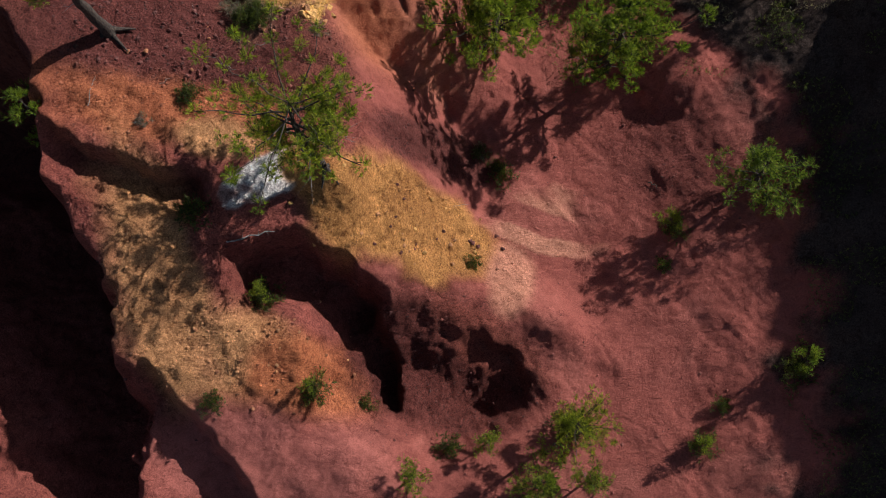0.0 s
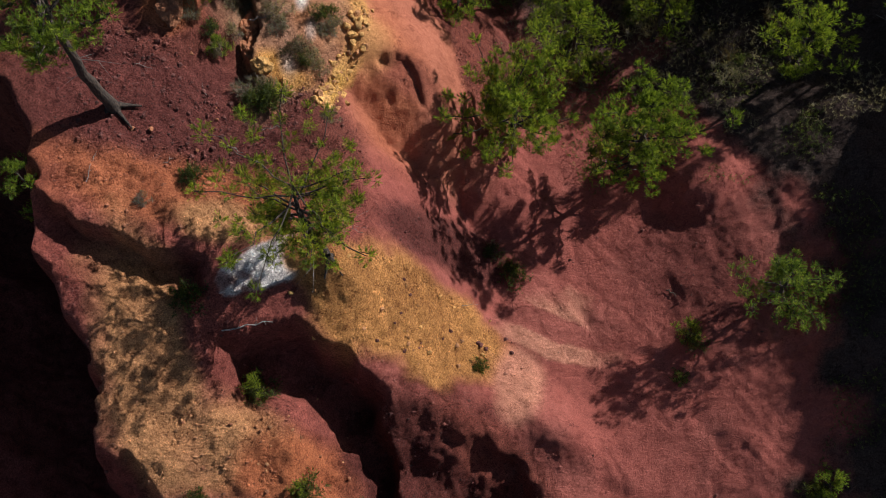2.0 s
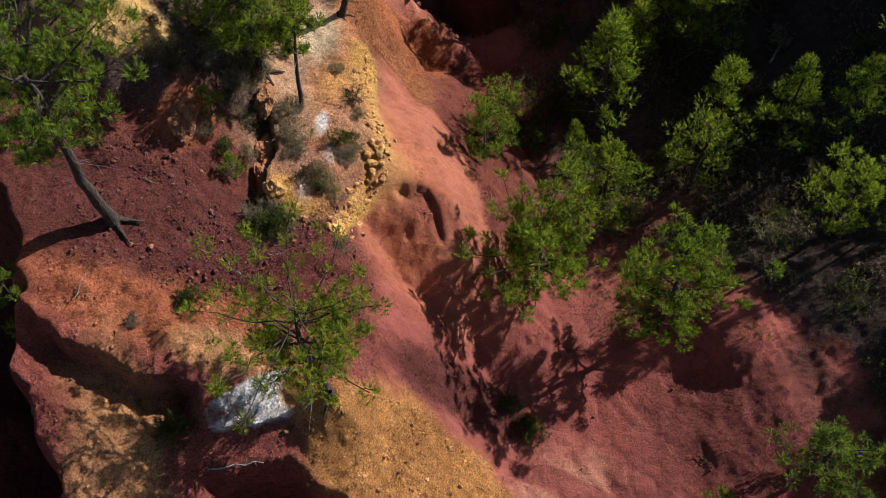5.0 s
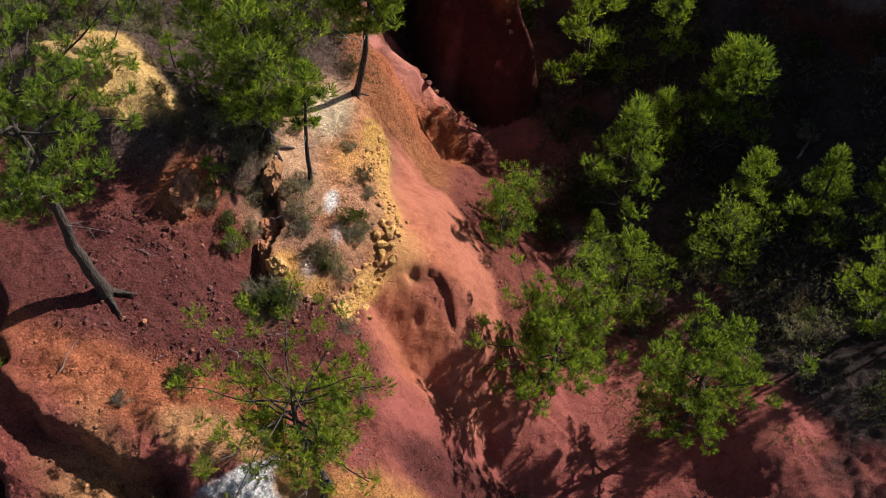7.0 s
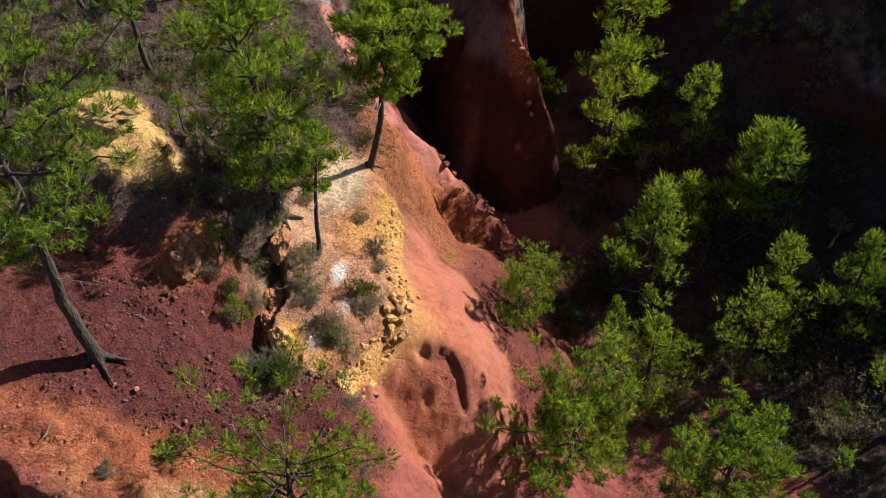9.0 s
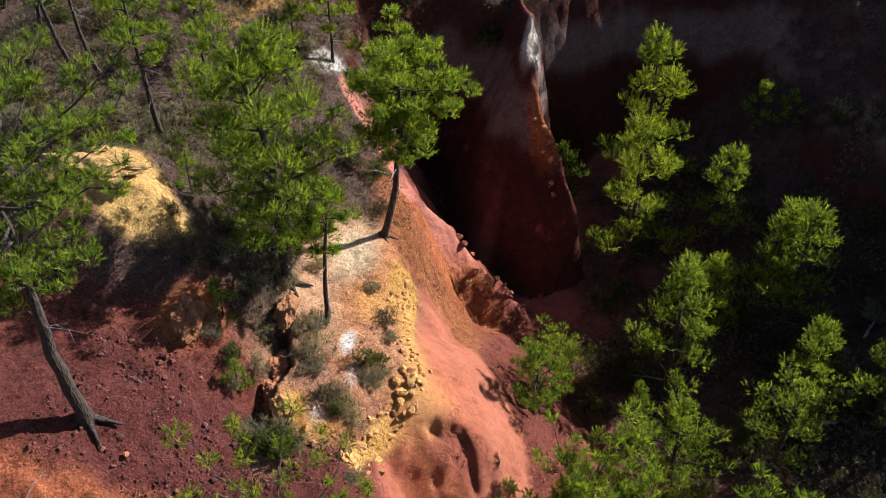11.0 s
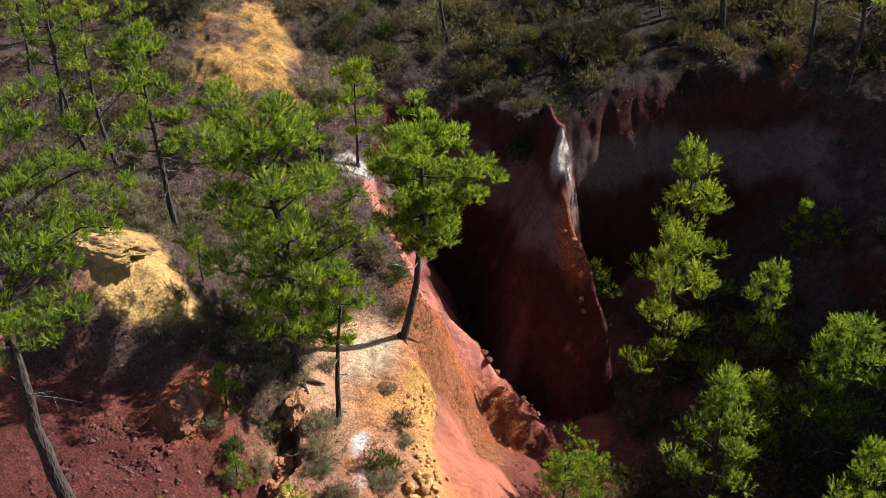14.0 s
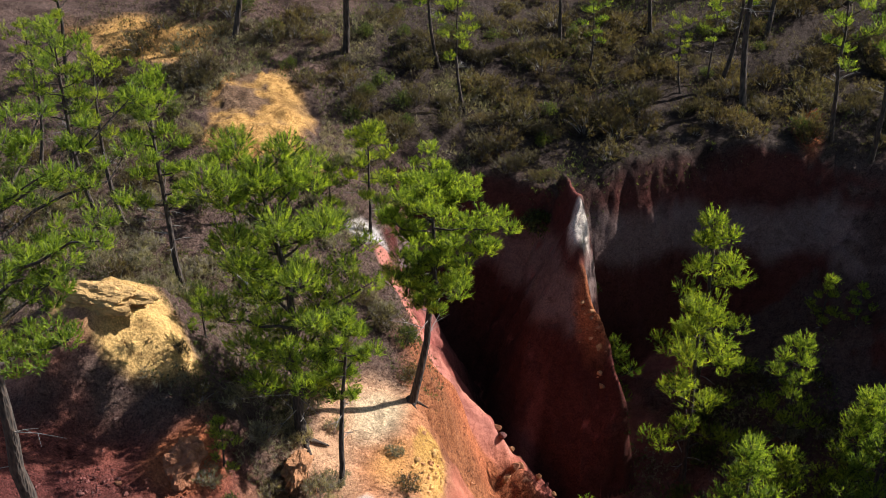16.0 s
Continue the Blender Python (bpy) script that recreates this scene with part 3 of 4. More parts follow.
def pine(seed, tall, wide, crown_from=0.45, lean=(0, 0), bend=0.25, trunk=0.12, shape="round", density=1.0, limbs=15, bare=4, skew=(0, 0), ragged=False):
    """A pine: bent trunk, upswept limbs, twigs with brushes of needles, dead stubs below the crown."""
    rng = np.random.default_rng(seed)
    tree = new("pine_tree")
    n = 12
    wob = rng.normal(size=(n + 1, 2)).cumsum(0) * 0.06 * bend * tall / 5
    wob -= wob[0]
    line = []
    for k in range(n + 1):
        s = k / n
        arc = math.sin(s * math.pi) * bend * 0.35
        line.append(Vector((lean[0] * s ** 0.8 + arc * math.cos(seed) + wob[k][0], lean[1] * s ** 0.8 + arc * math.sin(seed) + wob[k][1], -0.25 + (tall + 0.25) * s)))
    radii = [trunk * (1.35 if k == 0 else 1.0) * (1 - 0.9 * (k / n) ** 1.2) + 0.008 for k in range(n + 1)]

    def on_trunk(s):
        f = min(max(s, 0), 1) * n
        i = min(int(f), n - 1)
        return line[i].lerp(line[i + 1], f - i)

    roots = []
    for k in range(5):
        a = k * 1.26 + rng.random()
        roots.append(([line[0] + Vector((0, 0, 0.38)), line[0] + Vector((math.cos(a) * trunk * 1.7, math.sin(a) * trunk * 1.7, 0.2)), line[0] + Vector((math.cos(a) * trunk * 4.5, math.sin(a) * trunk * 4.5, -0.05))],
                      [trunk * 0.7, trunk * 0.45, trunk * 0.15], 5))
    part("trunk", tubes_mesh("trunk", [(line, radii, 9)] + roots), BARK, tree)
    places, axes, twigs = [], [], []

    def puff(pads, radius, origin):
        """Rounded pads of needle brushes round the limb's ends, with the twigs that bear them."""
        for centre, share in pads:
            r = radius * share * (0.8 + 0.4 * rng.random())
            r *= 0.86
            count = int(205 * r * r * density) + 5
            for j in range(count):
                d = Vector(rng.normal(size=3).tolist())
                d.z = abs(d.z) * 0.9 - 0.25
                d.normalize()
                q = 0.62 + 0.42 * rng.random()
                p = centre + Vector((d.x * r, d.y * r, d.z * r * 0.72)) * q
                places.append(p)
                axes.append((d * 0.7 + Vector((0, 0, 0.55))).normalized())
                if j % 10 == 0:
                    root = centre.lerp(origin, 0.12) + Vector((0, 0, -0.12 * r))
                    twigs.append(([root, root.lerp(p, 0.6), p], [0.008, 0.005, 0.003], 3))

    az = rng.random() * 6.28
    for k in range(limbs):
        s = crown_from + (0.97 - crown_from) * (k + 0.5 * rng.random()) / limbs
        az += 2.4 + rng.normal() * 0.35
        u = (s - crown_from) / (1 - crown_from)
        if shape == "round":
            reach = wide * math.sqrt(max(0.12, 1 - (1.9 * u - 0.85) ** 2)) * 0.8
        elif shape == "cone":
            reach = wide * (1.05 - 0.9 * u)
        else:
            reach = wide * (0.62 + 0.3 * u)
        reach *= (0.45 + 0.8 * rng.random()) if ragged else (0.6 + 0.55 * rng.random())
        out = Vector((math.cos(az), math.sin(az), 0))
        up = (0.25 + 0.65 * u + 0.15 * rng.normal()) * (0.45 if shape == "flat" else 1)
        p0 = on_trunk(s)
        pts = [p0]
        for j in range(1, 6):
            q = j / 5
            sway = Vector(rng.normal(size=3).tolist()) * 0.05 * reach
            pts.append(p0 + out * reach * q + Vector((skew[0] * q * u, skew[1] * q * u, reach * up * q * (0.55 + 0.45 * q))) + sway * q)
        r0 = max(0.012, trunk * 0.34 * (1 - 0.6 * u))
        part("limb", tubes_mesh("limb", [(pts, [r0 * (1 - 0.75 * j / 5) + 0.004 for j in range(6)], 5)]), BARK, tree)
        pads = [(pts[5], 0.9), (pts[4].lerp(pts[3], 0.5) + Vector((0, 0, 0.1)), 0.75)]
        if reach > 0.9:
            pads.append((pts[2].lerp(pts[3], 0.3) + Vector((0, 0, 0.08)), 0.6))
        side = Vector((-out.y, out.x, 0))
        pads.append((pts[4] + side * (0.32 * reach if k % 2 else -0.32 * reach) + Vector((0, 0, 0.05)), 0.7))
        if ragged:
            for q, lean_out in ((4, -0.3), (3, 0.34), (3, -0.28), (2, 0.2)):
                pads.append((pts[q] + side * lean_out * reach + Vector((0, 0, 0.12 * rng.normal())), 0.5 + 0.4 * rng.random()))
        puff(pads, min(0.4, 0.22 * wide) if ragged else min(0.62, 0.30 * wide + 0.08), p0)
    puff([(line[-1], 0.9), (line[-2], 0.8)], min(0.55, 0.28 * wide + 0.08), line[-2])
    tagged(part("twig_mass", tubes_mesh("twig_mass", twigs), BARK, tree), kind="stuff")
    for k in range(bare):
        s = crown_from * (0.55 + 0.5 * rng.random())
        a = rng.random() * 6.28
        out = Vector((math.cos(a), math.sin(a), 0.1 + 0.3 * rng.random()))
        ln = 0.35 + 0.6 * rng.random() * wide
        p0 = on_trunk(s)
        stub = [p0, p0 + out * ln * 0.5, p0 + out * ln + Vector((0, 0, -0.15 * rng.random()))]
        side = out.cross(Vector((0, 0, 1))).normalized()
        fork = [stub[1], stub[1] + (out + side * 0.8) * ln * 0.35]
        part("dead_branch", tubes_mesh("dead_branch", [(stub, [0.013, 0.009, 0.003], 4), (fork, [0.008, 0.002], 4)]), DEAD, tree, "bare grey dead branch")
    part("crown", tufts_mesh("crown", [tuple(p) for p in places], [tuple(a) for a in axes], rng), NEEDLES, tree, "bright green pine needles")
    return tree


def shrub(seed, wide, tall, leaf, label, twig=None, count=120, leaves=7, size=0.09, name="shrub"):
    """A low bush: thin stems that fork from the base, leaves at their outer ends."""
    rng = np.random.default_rng(seed)
    bush = new(name)
    stems, places, axes = [], [], []
    for k in range(count):
        a, q = rng.random() * 6.28, math.sqrt(rng.random())
        lump = 0.8 + 0.35 * math.sin(3 * a + seed) * math.sin(2 * a + 1.7 * seed)
        end = Vector((math.cos(a) * wide * q * lump, math.sin(a) * wide * q * lump, tall * (0.35 + 0.75 * rng.random() * (1 - 0.55 * q * q))))
        foot = Vector((end.x * 0.15, end.y * 0.15, -0.06))
        mid = foot.lerp(end, 0.55) + Vector((0, 0, tall * 0.12))
        if k % 3 == 0:
            stems.append(([foot, mid, end], [0.011, 0.007, 0.003], 3))
        for b in range(leaves):
            f = 0.45 + 0.6 * rng.random()
            off = Vector(rng.normal(size=3).tolist()) * 0.05
            p = mid.lerp(end, f) + off
            p.z = max(p.z, 0.02)
            places.append(tuple(p))
            axes.append(tuple(((end - foot).normalized() * 0.5 + Vector((0, 0, 0.6)) + off * 5).normalized()))
    tagged(part("stem_mass", tubes_mesh("stem_mass", stems), twig or DEAD, bush), kind="stuff")
    part("foliage", tufts_mesh("foliage", places, axes, rng, 5, size * 0.9, 0.009, 0.8, 0.06), leaf, bush)
    return tagged(bush, label, "shrub")


def plant(proto, x, y, turn=0.0, size=1.0, z=None, tilt=0.0):
    ob = copy_thing(proto, pose(x, y, ground_at(x, y) - 0.04 if z is None else z, tilt, 0, turn))
    ob.scale = (size, size, size * 1.0)
    return ob


def put(ob, x, y, label="", group=""):
    ob.location = (x, y, ground_at(x, y) - 0.03)
    return tagged(ob, label, "tree", group)


# the pines on the ridge
put(pine(3, 3.7, 2.9, 0.34, (-0.75, 0.95), 0.5, 0.14, "flat", 1.05, 24, 9, (0, 0), True), -3.75, 10.85, "spreading pine on the yellow ridge above a white cleft")
put(pine(11, 8.8, 3.1, 0.58, (-0.5, 0.2), 0.7, 0.18, "round", 1.25, 23, 4, (0.9, 0.8), True), -10.5, 14.8, "tall leaning pine with exposed roots on maroon gravel")
put(pine(7, 7.7, 2.25, 0.22, (-0.3, 0.2), 0.45, 0.15, "round", 1.35, 34, 6), -7.45, 21.2, "dense bright pine with a dark trunk on the ridge")
put(pine(15, 5.0, 0.85, 0.52, (0.25, 0.25), 0.35, 0.07, "round", 1.6, 12, 6), -6.16, 20.4, "slender young pine on pale sand")
put(pine(19, 6.7, 2.2, 0.52, (0.45, 0.35), 0.6, 0.11, "round", 1.8, 26, 7, (0.1, 0.0), True), -5.46, 24.2, "curved pine with a rounded crown at the ravine's edge")
put(pine(23, 6.2, 1.2, 0.42, (-0.6, 0.5), 0.3, 0.09, "round", 1.3, 17, 8), -12.4, 25.1, "thin pine among dry scrub")
put(pine(27, 3.7, 1.0, 0.38, (0, 0.2), 0.2, 0.05, "round", 1.3, 12, 6), -8.8, 31.1, "young pine at the edge of the dark ravine")
put(pine(29, 2.8, 0.75, 0.4, (0, 0), 0.2, 0.045, "round", 1.3, 9, 2), -12.3, 28.6, "small pine in front of yellow sand")

put(pine(31, 4.7, 2.9, 0.2, (-0.3, -0.2), 0.4, 0.12, "round", 1.7, 24, 3, (0, 0), True), 1.9, 18.0, "wide ragged pine leaning over red clay")
put(pine(37, 5.6, 2.7, 0.18, (0.2, 0.1), 0.4, 0.13, "round", 1.7, 25, 3, (0, 0), True), 6.3, 16.9, "large ragged pine on a red clay spur")
bushy = pine(59, 4.8, 2.2, 0.2, (0.1, 0.1), 0.25, 0.10, "round", 0.95, 18, 2, (0, 0), True)
broad = pine(41, 6.3, 2.3, 0.28, (0.2, 0.1), 0.3, 0.12, "round", 0.36, 20, 3)
cone = pine(43, 5.4, 1.35, 0.22, (0, 0.1), 0.2, 0.08, "cone", 0.8, 18, 3)
thin = pine(47, 6.2, 1.15, 0.5, (-0.5, 0.2), 0.4, 0.08, "round", 0.5, 12, 6)
young = pine(53, 3.0, 0.95, 0.2, (0, 0), 0.2, 0.05, "cone", 0.7, 12, 1)
for proto, text in ((bushy, "low bushy pine with bright tips on red clay"), (broad, "broad green pine, in the shaded valley or added out of view for shade"), (cone, "conical pine with light tips in the shaded ravine"),
                    (thin, "thin tall pine among the dry scrub"), (young, "small bushy young pine")):
    tagged(proto, text, "tree", "pines of the valley and hill")


def stand(proto, first, rest, squat=1.0):
    """The first of a kind and its copies: x, y, size, turn."""
    x, y, size, turn = first
    proto.matrix_world = pose(x, y, ground_at(x, y) - 0.05, 0, 0, turn)
    proto.scale = (size, size, size * squat)
    for x, y, size, turn in rest:
        plant(proto, x, y, turn, size)


stand(bushy, (11.4, 11.9, 0.9, 150), [(4.6, 3.1, 0.75, 200), (4.3, 21.6, 0.9, 120), (0.2, 23.7, 0.62, 20), (-0.3, 22.1, 0.66, 250), (12.0, 20.4, 0.85, 310), (3.4, 1.0, 0.6, 40)], 0.6)
# pines beyond x 10, y 43 stand out of view, added to cast shade
stand(broad, (7.4, 22.6, 0.75, 300), [(14.5, 26.5, 0.9, 170),
                                      (13.5, 46, 1.0, 20), (17.5, 48, 1.1, 110), (10.5, 49.5, 1.0, 200), (6.5, 51, 0.9, 280), (2.0, 52, 0.9, 50), (21, 45, 1.1, 160), (15, 53, 1.1, 250)])
stand(cone, (2.1, 31.3, 1.32, 40), [(3.9, 25.6, 1.24, 110), (2.2, 34.4, 1.35, 10), (5.1, 27.9, 0.85, 80), (7.7, 28.6, 1.15, 150), (5.2, 31.8, 0.9, 190), 
                                    (10.4, 24.4, 0.9, 330), (3.0, 24.0, 0.45, 0), (8.3, 25.4, 0.8, 45), (7.2, 29.4, 1.0, 130), (15.5, 21.5, 0.8, 75), (12.5, 24.5, 0.8, 280)])
# the easternmost thin pines, past the view, are added for shade too
stand(thin, (-15.1, 27.0, 0.9, 0), [(-16.2, 27.3, 0.95, 60), (-17.9, 28.4, 0.9, 170), (-19.6, 29.4, 0.8, 220), (-15.6, 30.5, 0.6, 40), (-7.4, 38.7, 0.78, 20), (-12.5, 39.7, 1.5, 120), (-16.6, 38.4, 1.3, 200),
                                    (2.7, 41.7, 1.6, 300), (-3.6, 42.6, 0.62, 150), (1.1, 43.6, 0.55, 260), (0.2, 42.7, 0.5, 30), (5.8, 40.6, 1.05, 70), (7.2, 40.0, 1.2, 90), (-5, 45, 1.0, 90), (-9, 41, 0.9, 10),
                                    (-13, 42, 0.9, 50), (8.2, 46, 1.3, 20), (11.5, 44.5, 1.2, 140), (3.2, 47.5, 1.2, 250), (-1.5, 47, 1.1, 70), (16, 43.5, 1.3, 330), (-6.5, 49, 1.1, 210), (1.5, 43.5, 1.1, 190), (-20.5, 33, 1.0, 280), (-18, 41, 1.0, 130)])
stand(young, (-0.8, 34.0, 1.2, 0), [(6.2, 35.9, 0.75, 40), (7.2, 35.4, 0.6, 100), (-6.2, 7.4, 0.5, 60), (1.6, 2.6, 0.6, 150), (-1.1, 1.3, 0.75, 220), (5.2, 1.2, 0.8, 290), (12.6, 5.3, 0.6, 10), (8.4, 10.6, 0.55, 70), (9.2, 2.5, 0.45, 130),
                                    (-12.9, 12.3, 0.85, 200), (-8.5, 18.9, 0.5, 250), (-7.8, 17.6, 0.45, 320), (-10.4, 22.3, 0.5, 110), (-4.6, 4.3, 0.42, 170), (-9.9, 30.6, 0.7, 30)])

# ==== shrubs ====
green_bush = shrub(61, 0.55, 0.5, SHRUB_GREEN, "low green bush on bare ochre earth", BARK, 70, 7, 0.10, "green_bush")
dry_bush = shrub(62, 0.6, 0.45, SHRUB_DRY, "brown heath bush on the wooded slope", None, 50, 5, 0.10, "heath_bush")
olive_bush = shrub(63, 0.5, 0.6, SHRUB_GREEN, "dark olive bush among dry heath", BARK, 56, 5, 0.11, "olive_bush")
grey_bush = shrub(64, 0.6, 0.4, TWIG_GREY, "dead grey bush of bare twigs", None, 60, 3, 0.18, "dead_bush")


def scatter(proto, first, spots, group):
    tagged(proto, group=group)
    x, y, size = first
    proto.matrix_world = pose(x, y, ground_at(x, y) - 0.02)
    proto.scale = (size,) * 3
    for k, (x, y, size) in enumerate(spots):
        plant(proto, x, y, (k * 137) % 360, size)


scatter(green_bush, (-8.1, 13.1, 1.0), [(-8.1, 9.6, 1.3), (-4.5, 4.2, 1.5), (-7.7, 3.7, 1.0), (-2.8, 3.9, 0.9), (1.1, 9.1, 0.8), (2.3, 12.8, 1.2), (8.2, 9.1, 0.8), (10.0, 3.8, 0.8), (9.2, 2.5, 1.2), (-6.2, 15.9, 1.2), (12.4, 5.0, 1.3),
                                        (-6.2, 7.3, 1.4), (4.6, 3.0, 1.5), (-4.0, 35.3, 1.5), (-2.1, 35.9, 0.9), (0.3, 2.4, 1.3), (8.6, 10.4, 1.1)], "green bushes")
rng = np.random.default_rng(5)


def wild(n, x0, x1, y0, y1, keep, lo, hi):
    spots = []
    while len(spots) < n:
        x, y = rng.uniform(x0, x1), rng.uniform(y0, y1)
        if keep(x, y):
            spots.append((x, y, rng.uniform(lo, hi)))
    return spots


def on_plateau(x, y):
    s, d, w = along(np.array([x]), np.array([y]), RIM)
    open_sand = math.hypot((x + 13.6) / 2.0, (y - 33.9) / 2.6) < 1 or math.hypot((x + 12.3) / 1.7, (y - 21) / 1.1) < 1 or math.hypot((x + 6.2) / 1.2, (y - 22) / 2.6) < 1
    return s[0] < -0.5 and not open_sand and (y > 18.5 or x < -9) and ground_at(x, y) > -2


def in_valley(x, y):
    s, d, w = along(np.array([x]), np.array([y]), RIM)
    return s[0] > 5 and x + 0.5 * (y - 20) > 3


scatter(dry_bush, (-5.5, 17.9, 0.9), wild(105, -22, 9, 20, 48, on_plateau, 0.6, 1.5) + wild(95, -20, 10, 35, 46, on_plateau, 0.8, 1.7) + wild(90, -8, 16, 38, 52, on_plateau, 1.0, 2.1) + wild(30, 1, 13, 20, 36, in_valley, 0.6, 1.3), "heath bushes")
scatter(olive_bush, (-6.6, 15.9, 0.9), [(-6.1, 16.1, 1.1), (-4.75, 19.3, 0.9), (-4.4, 19.5, 0.7), (-5.1, 17.6, 0.7), (-8.1, 18.1, 0.9), (1.4, 13.6, 0.9), (2.0, 13.2, 0.8)] + wild(60, -22, 9, 21, 48, on_plateau, 0.5, 1.2) + wild(35, 1, 14, 19, 38, in_valley, 0.6, 1.5), "olive bushes")
scatter(grey_bush, (-9.5, 12.1, 0.6), [(-6.2, 19.2, 1.1), (-6.0, 18.7, 0.9), (-6.6, 19.9, 1.0), (-6.3, 20.3, 0.8), (-4.3, 19.1, 0.9), (-4.6, 18.8, 0.8), (-5.0, 17.8, 1.0), (-4.7, 17.5, 0.9), (-5.3, 18.1, 0.7), (-4.4, 20.6, 0.7), (-6.3, 16.5, 0.9), (-6.9, 16.2, 0.9), (-5.8, 16.3, 0.8), (-4.2, 15.7, 0.7), (-8.0, 17.6, 1.0), (-7.6, 18.4, 0.9), (-8.6, 18.3, 0.9), (-7.7, 19.6, 1.0), (-8.2, 20.3, 1.0), (-5.2, 22.0, 0.6), (-3.5, 13.9, 0.6), (1.4, 13.7, 0.8), (-6.9, 22.3, 0.7)] + wild(60, -18, -7, 19.5, 34, on_plateau, 0.6, 1.3) + wild(30, 1, 13, 20, 36, in_valley, 0.6, 1.4), "dead bushes")


def undergrowth(name, n, material, label, seed, x0, x1, y0, y1, tall, size, clump, cut, keep):
    """Low heath that covers the ground, in clumps with gaps."""
    r = np.random.default_rng(seed)
    px, py = r.uniform(x0, x1, n * 5), r.uniform(y0, y1, n * 5)
    bumps = fbm(px, py, clump, 3, seed)
    s, d, w = along(px, py, RIM)
    ok = (bumps > cut) & keep(px, py, s)
    px, py, bumps = px[ok][:n], py[ok][:n], bumps[ok][:n]
    z = height(px, py) + r.random(len(px)) * tall * np.clip((bumps - cut) * 3, 0.15, 1)
    ax = np.stack([r.normal(size=len(px)) * 0.5, r.normal(size=len(px)) * 0.5, np.ones(len(px))], 1)
    ax /= np.linalg.norm(ax, axis=1, keepdims=True)
    me = tufts_mesh(name, np.stack([px, py, z], 1), ax, r, 9, size * 0.85, 0.0062, 0.7, 0.06)
    me.materials.append(material)
    return tagged(new(name, me), label, "undergrowth", kind="stuff")


def hill_top(x, y, s):
    sand = np.minimum(np.hypot((x + 13.6) / 2.0, (y - 33.9) / 2.6), np.minimum(np.hypot((x + 12.1) / 2.0, (y - 21.0) / 1.1), np.hypot((x + 6.0) / 1.5, (y - 21.5) / 3.2)))
    return (s < 0.1) & (sand > 1) & (y > 19.2 + 0.25 * np.clip(-x - 8, -2, 3)) & ((y > 25) | (s < -2.4))


def valley_floor(x, y, s):
    return (s > 4.5) & (x + 0.6 * (y - 20) > 2.5)


undergrowth("heath", 21000, SHRUB_DRY, "brown heath covering the wooded slope", 81, -24, 10, 19, 52, 0.55, 0.14, 1.5, -0.3, hill_top)
undergrowth("green_heath", 11000, SHRUB_GREEN, "olive green scrub between the heath", 82, -24, 10, 20, 52, 0.5, 0.11, 1.8, 0.12, hill_top)
undergrowth("dry_brush", 12000, TWIG_GREY, "grey dry brush and fallen needles", 83, -19, -6.5, 19, 42, 0.22, 0.2, 2.0, -0.05, hill_top)
undergrowth("valley_brush", 8000, TWIG_GREY, "grey brush on the shaded valley floor", 84, 0, 15, 18, 40, 0.35, 0.2, 2.2, 0.0, valley_floor)
undergrowth("valley_scrub", 8000, SHRUB_GREEN, "dark green scrub on the shaded valley floor", 85, 0, 17, 16, 42, 0.6, 0.13, 2.2, 0.05, valley_floor)
undergrowth("slope_scrub", 7000, SHRUB_GREEN, "dark green scrub on the wooded hillside", 86, 12, 22, -2, 20, 0.6, 0.14, 2.0, 0.0, lambda x, y, s: x > 12.4 + 0.5 * np.sin(y))

# ==== stones and wood ====
def rock_mesh(seed, flat=0.75):
    bm = bmesh.new()
    bmesh.ops.create_icosphere(bm, subdivisions=2, radius=1)
    r = random.Random(seed)
    cuts = [(Vector((r.gauss(0, 1), r.gauss(0, 1), r.gauss(0, 1))).normalized(), 0.42 + 0.4 * r.random()) for _ in range(13)]
    for v in bm.verts:
        for n, d in cuts:
            k = v.co.dot(n)
            if k > d:
                v.co -= n * (k - d) * 0.97
        v.co *= 1 + 0.08 * noise.noise(v.co * 2.5 + Vector((seed, 0, 0)))
        v.co.z *= flat
    me = bpy.data.meshes.new("rock")
    bm.to_mesh(me)
    bm.free()
    return me


def rock_material(name, tone):
    mat, nt, bsdf = nodes_of(name)
    info = nt.nodes.new("ShaderNodeObjectInfo")
    tc = nt.nodes.new("ShaderNodeNewGeometry").outputs["Position"]
    n1, n2 = noise_of(nt, tc, 5.0, 7, 0.68), noise_of(nt, tc, 24.0, 4, 0.6)
    c = mix_rgb(nt, (*tone, 1), ramp(nt, n1, [(0.35, (0.5, 0.45, 0.42)), (0.62, (1.3, 1.25, 1.2))]), 0.85, "MULTIPLY")
    c = mix_rgb(nt, c, ramp(nt, info.outputs["Random"], [(0.0, (0.6, 0.58, 0.58)), (1.0, (1.25, 1.25, 1.25))]), 1.0, "MULTIPLY")
    nt.links.new(c, bsdf.inputs["Base Color"])
    bsdf.inputs["Roughness"].default_value = 0.92
    bump_of(nt, math_of(nt, "ADD", n1, math_of(nt, "MULTIPLY", n2, 0.4)), 1.0, 0.12, bsdf)
    return mat


ROCKS = {"orange": rock_material("orange_rock", (0.36, 0.15, 0.075)), "tan": rock_material("tan_rock", TAN), "maroon": rock_material("maroon_rock", (0.15, 0.055, 0.048)), "white": rock_material("white_rock", WHITE), "yellow": rock_material("yellow_rock", (0.60, 0.35, 0.12)), "pale": rock_material("pale_rock", (0.60, 0.39, 0.15))}
rock_shapes = {}


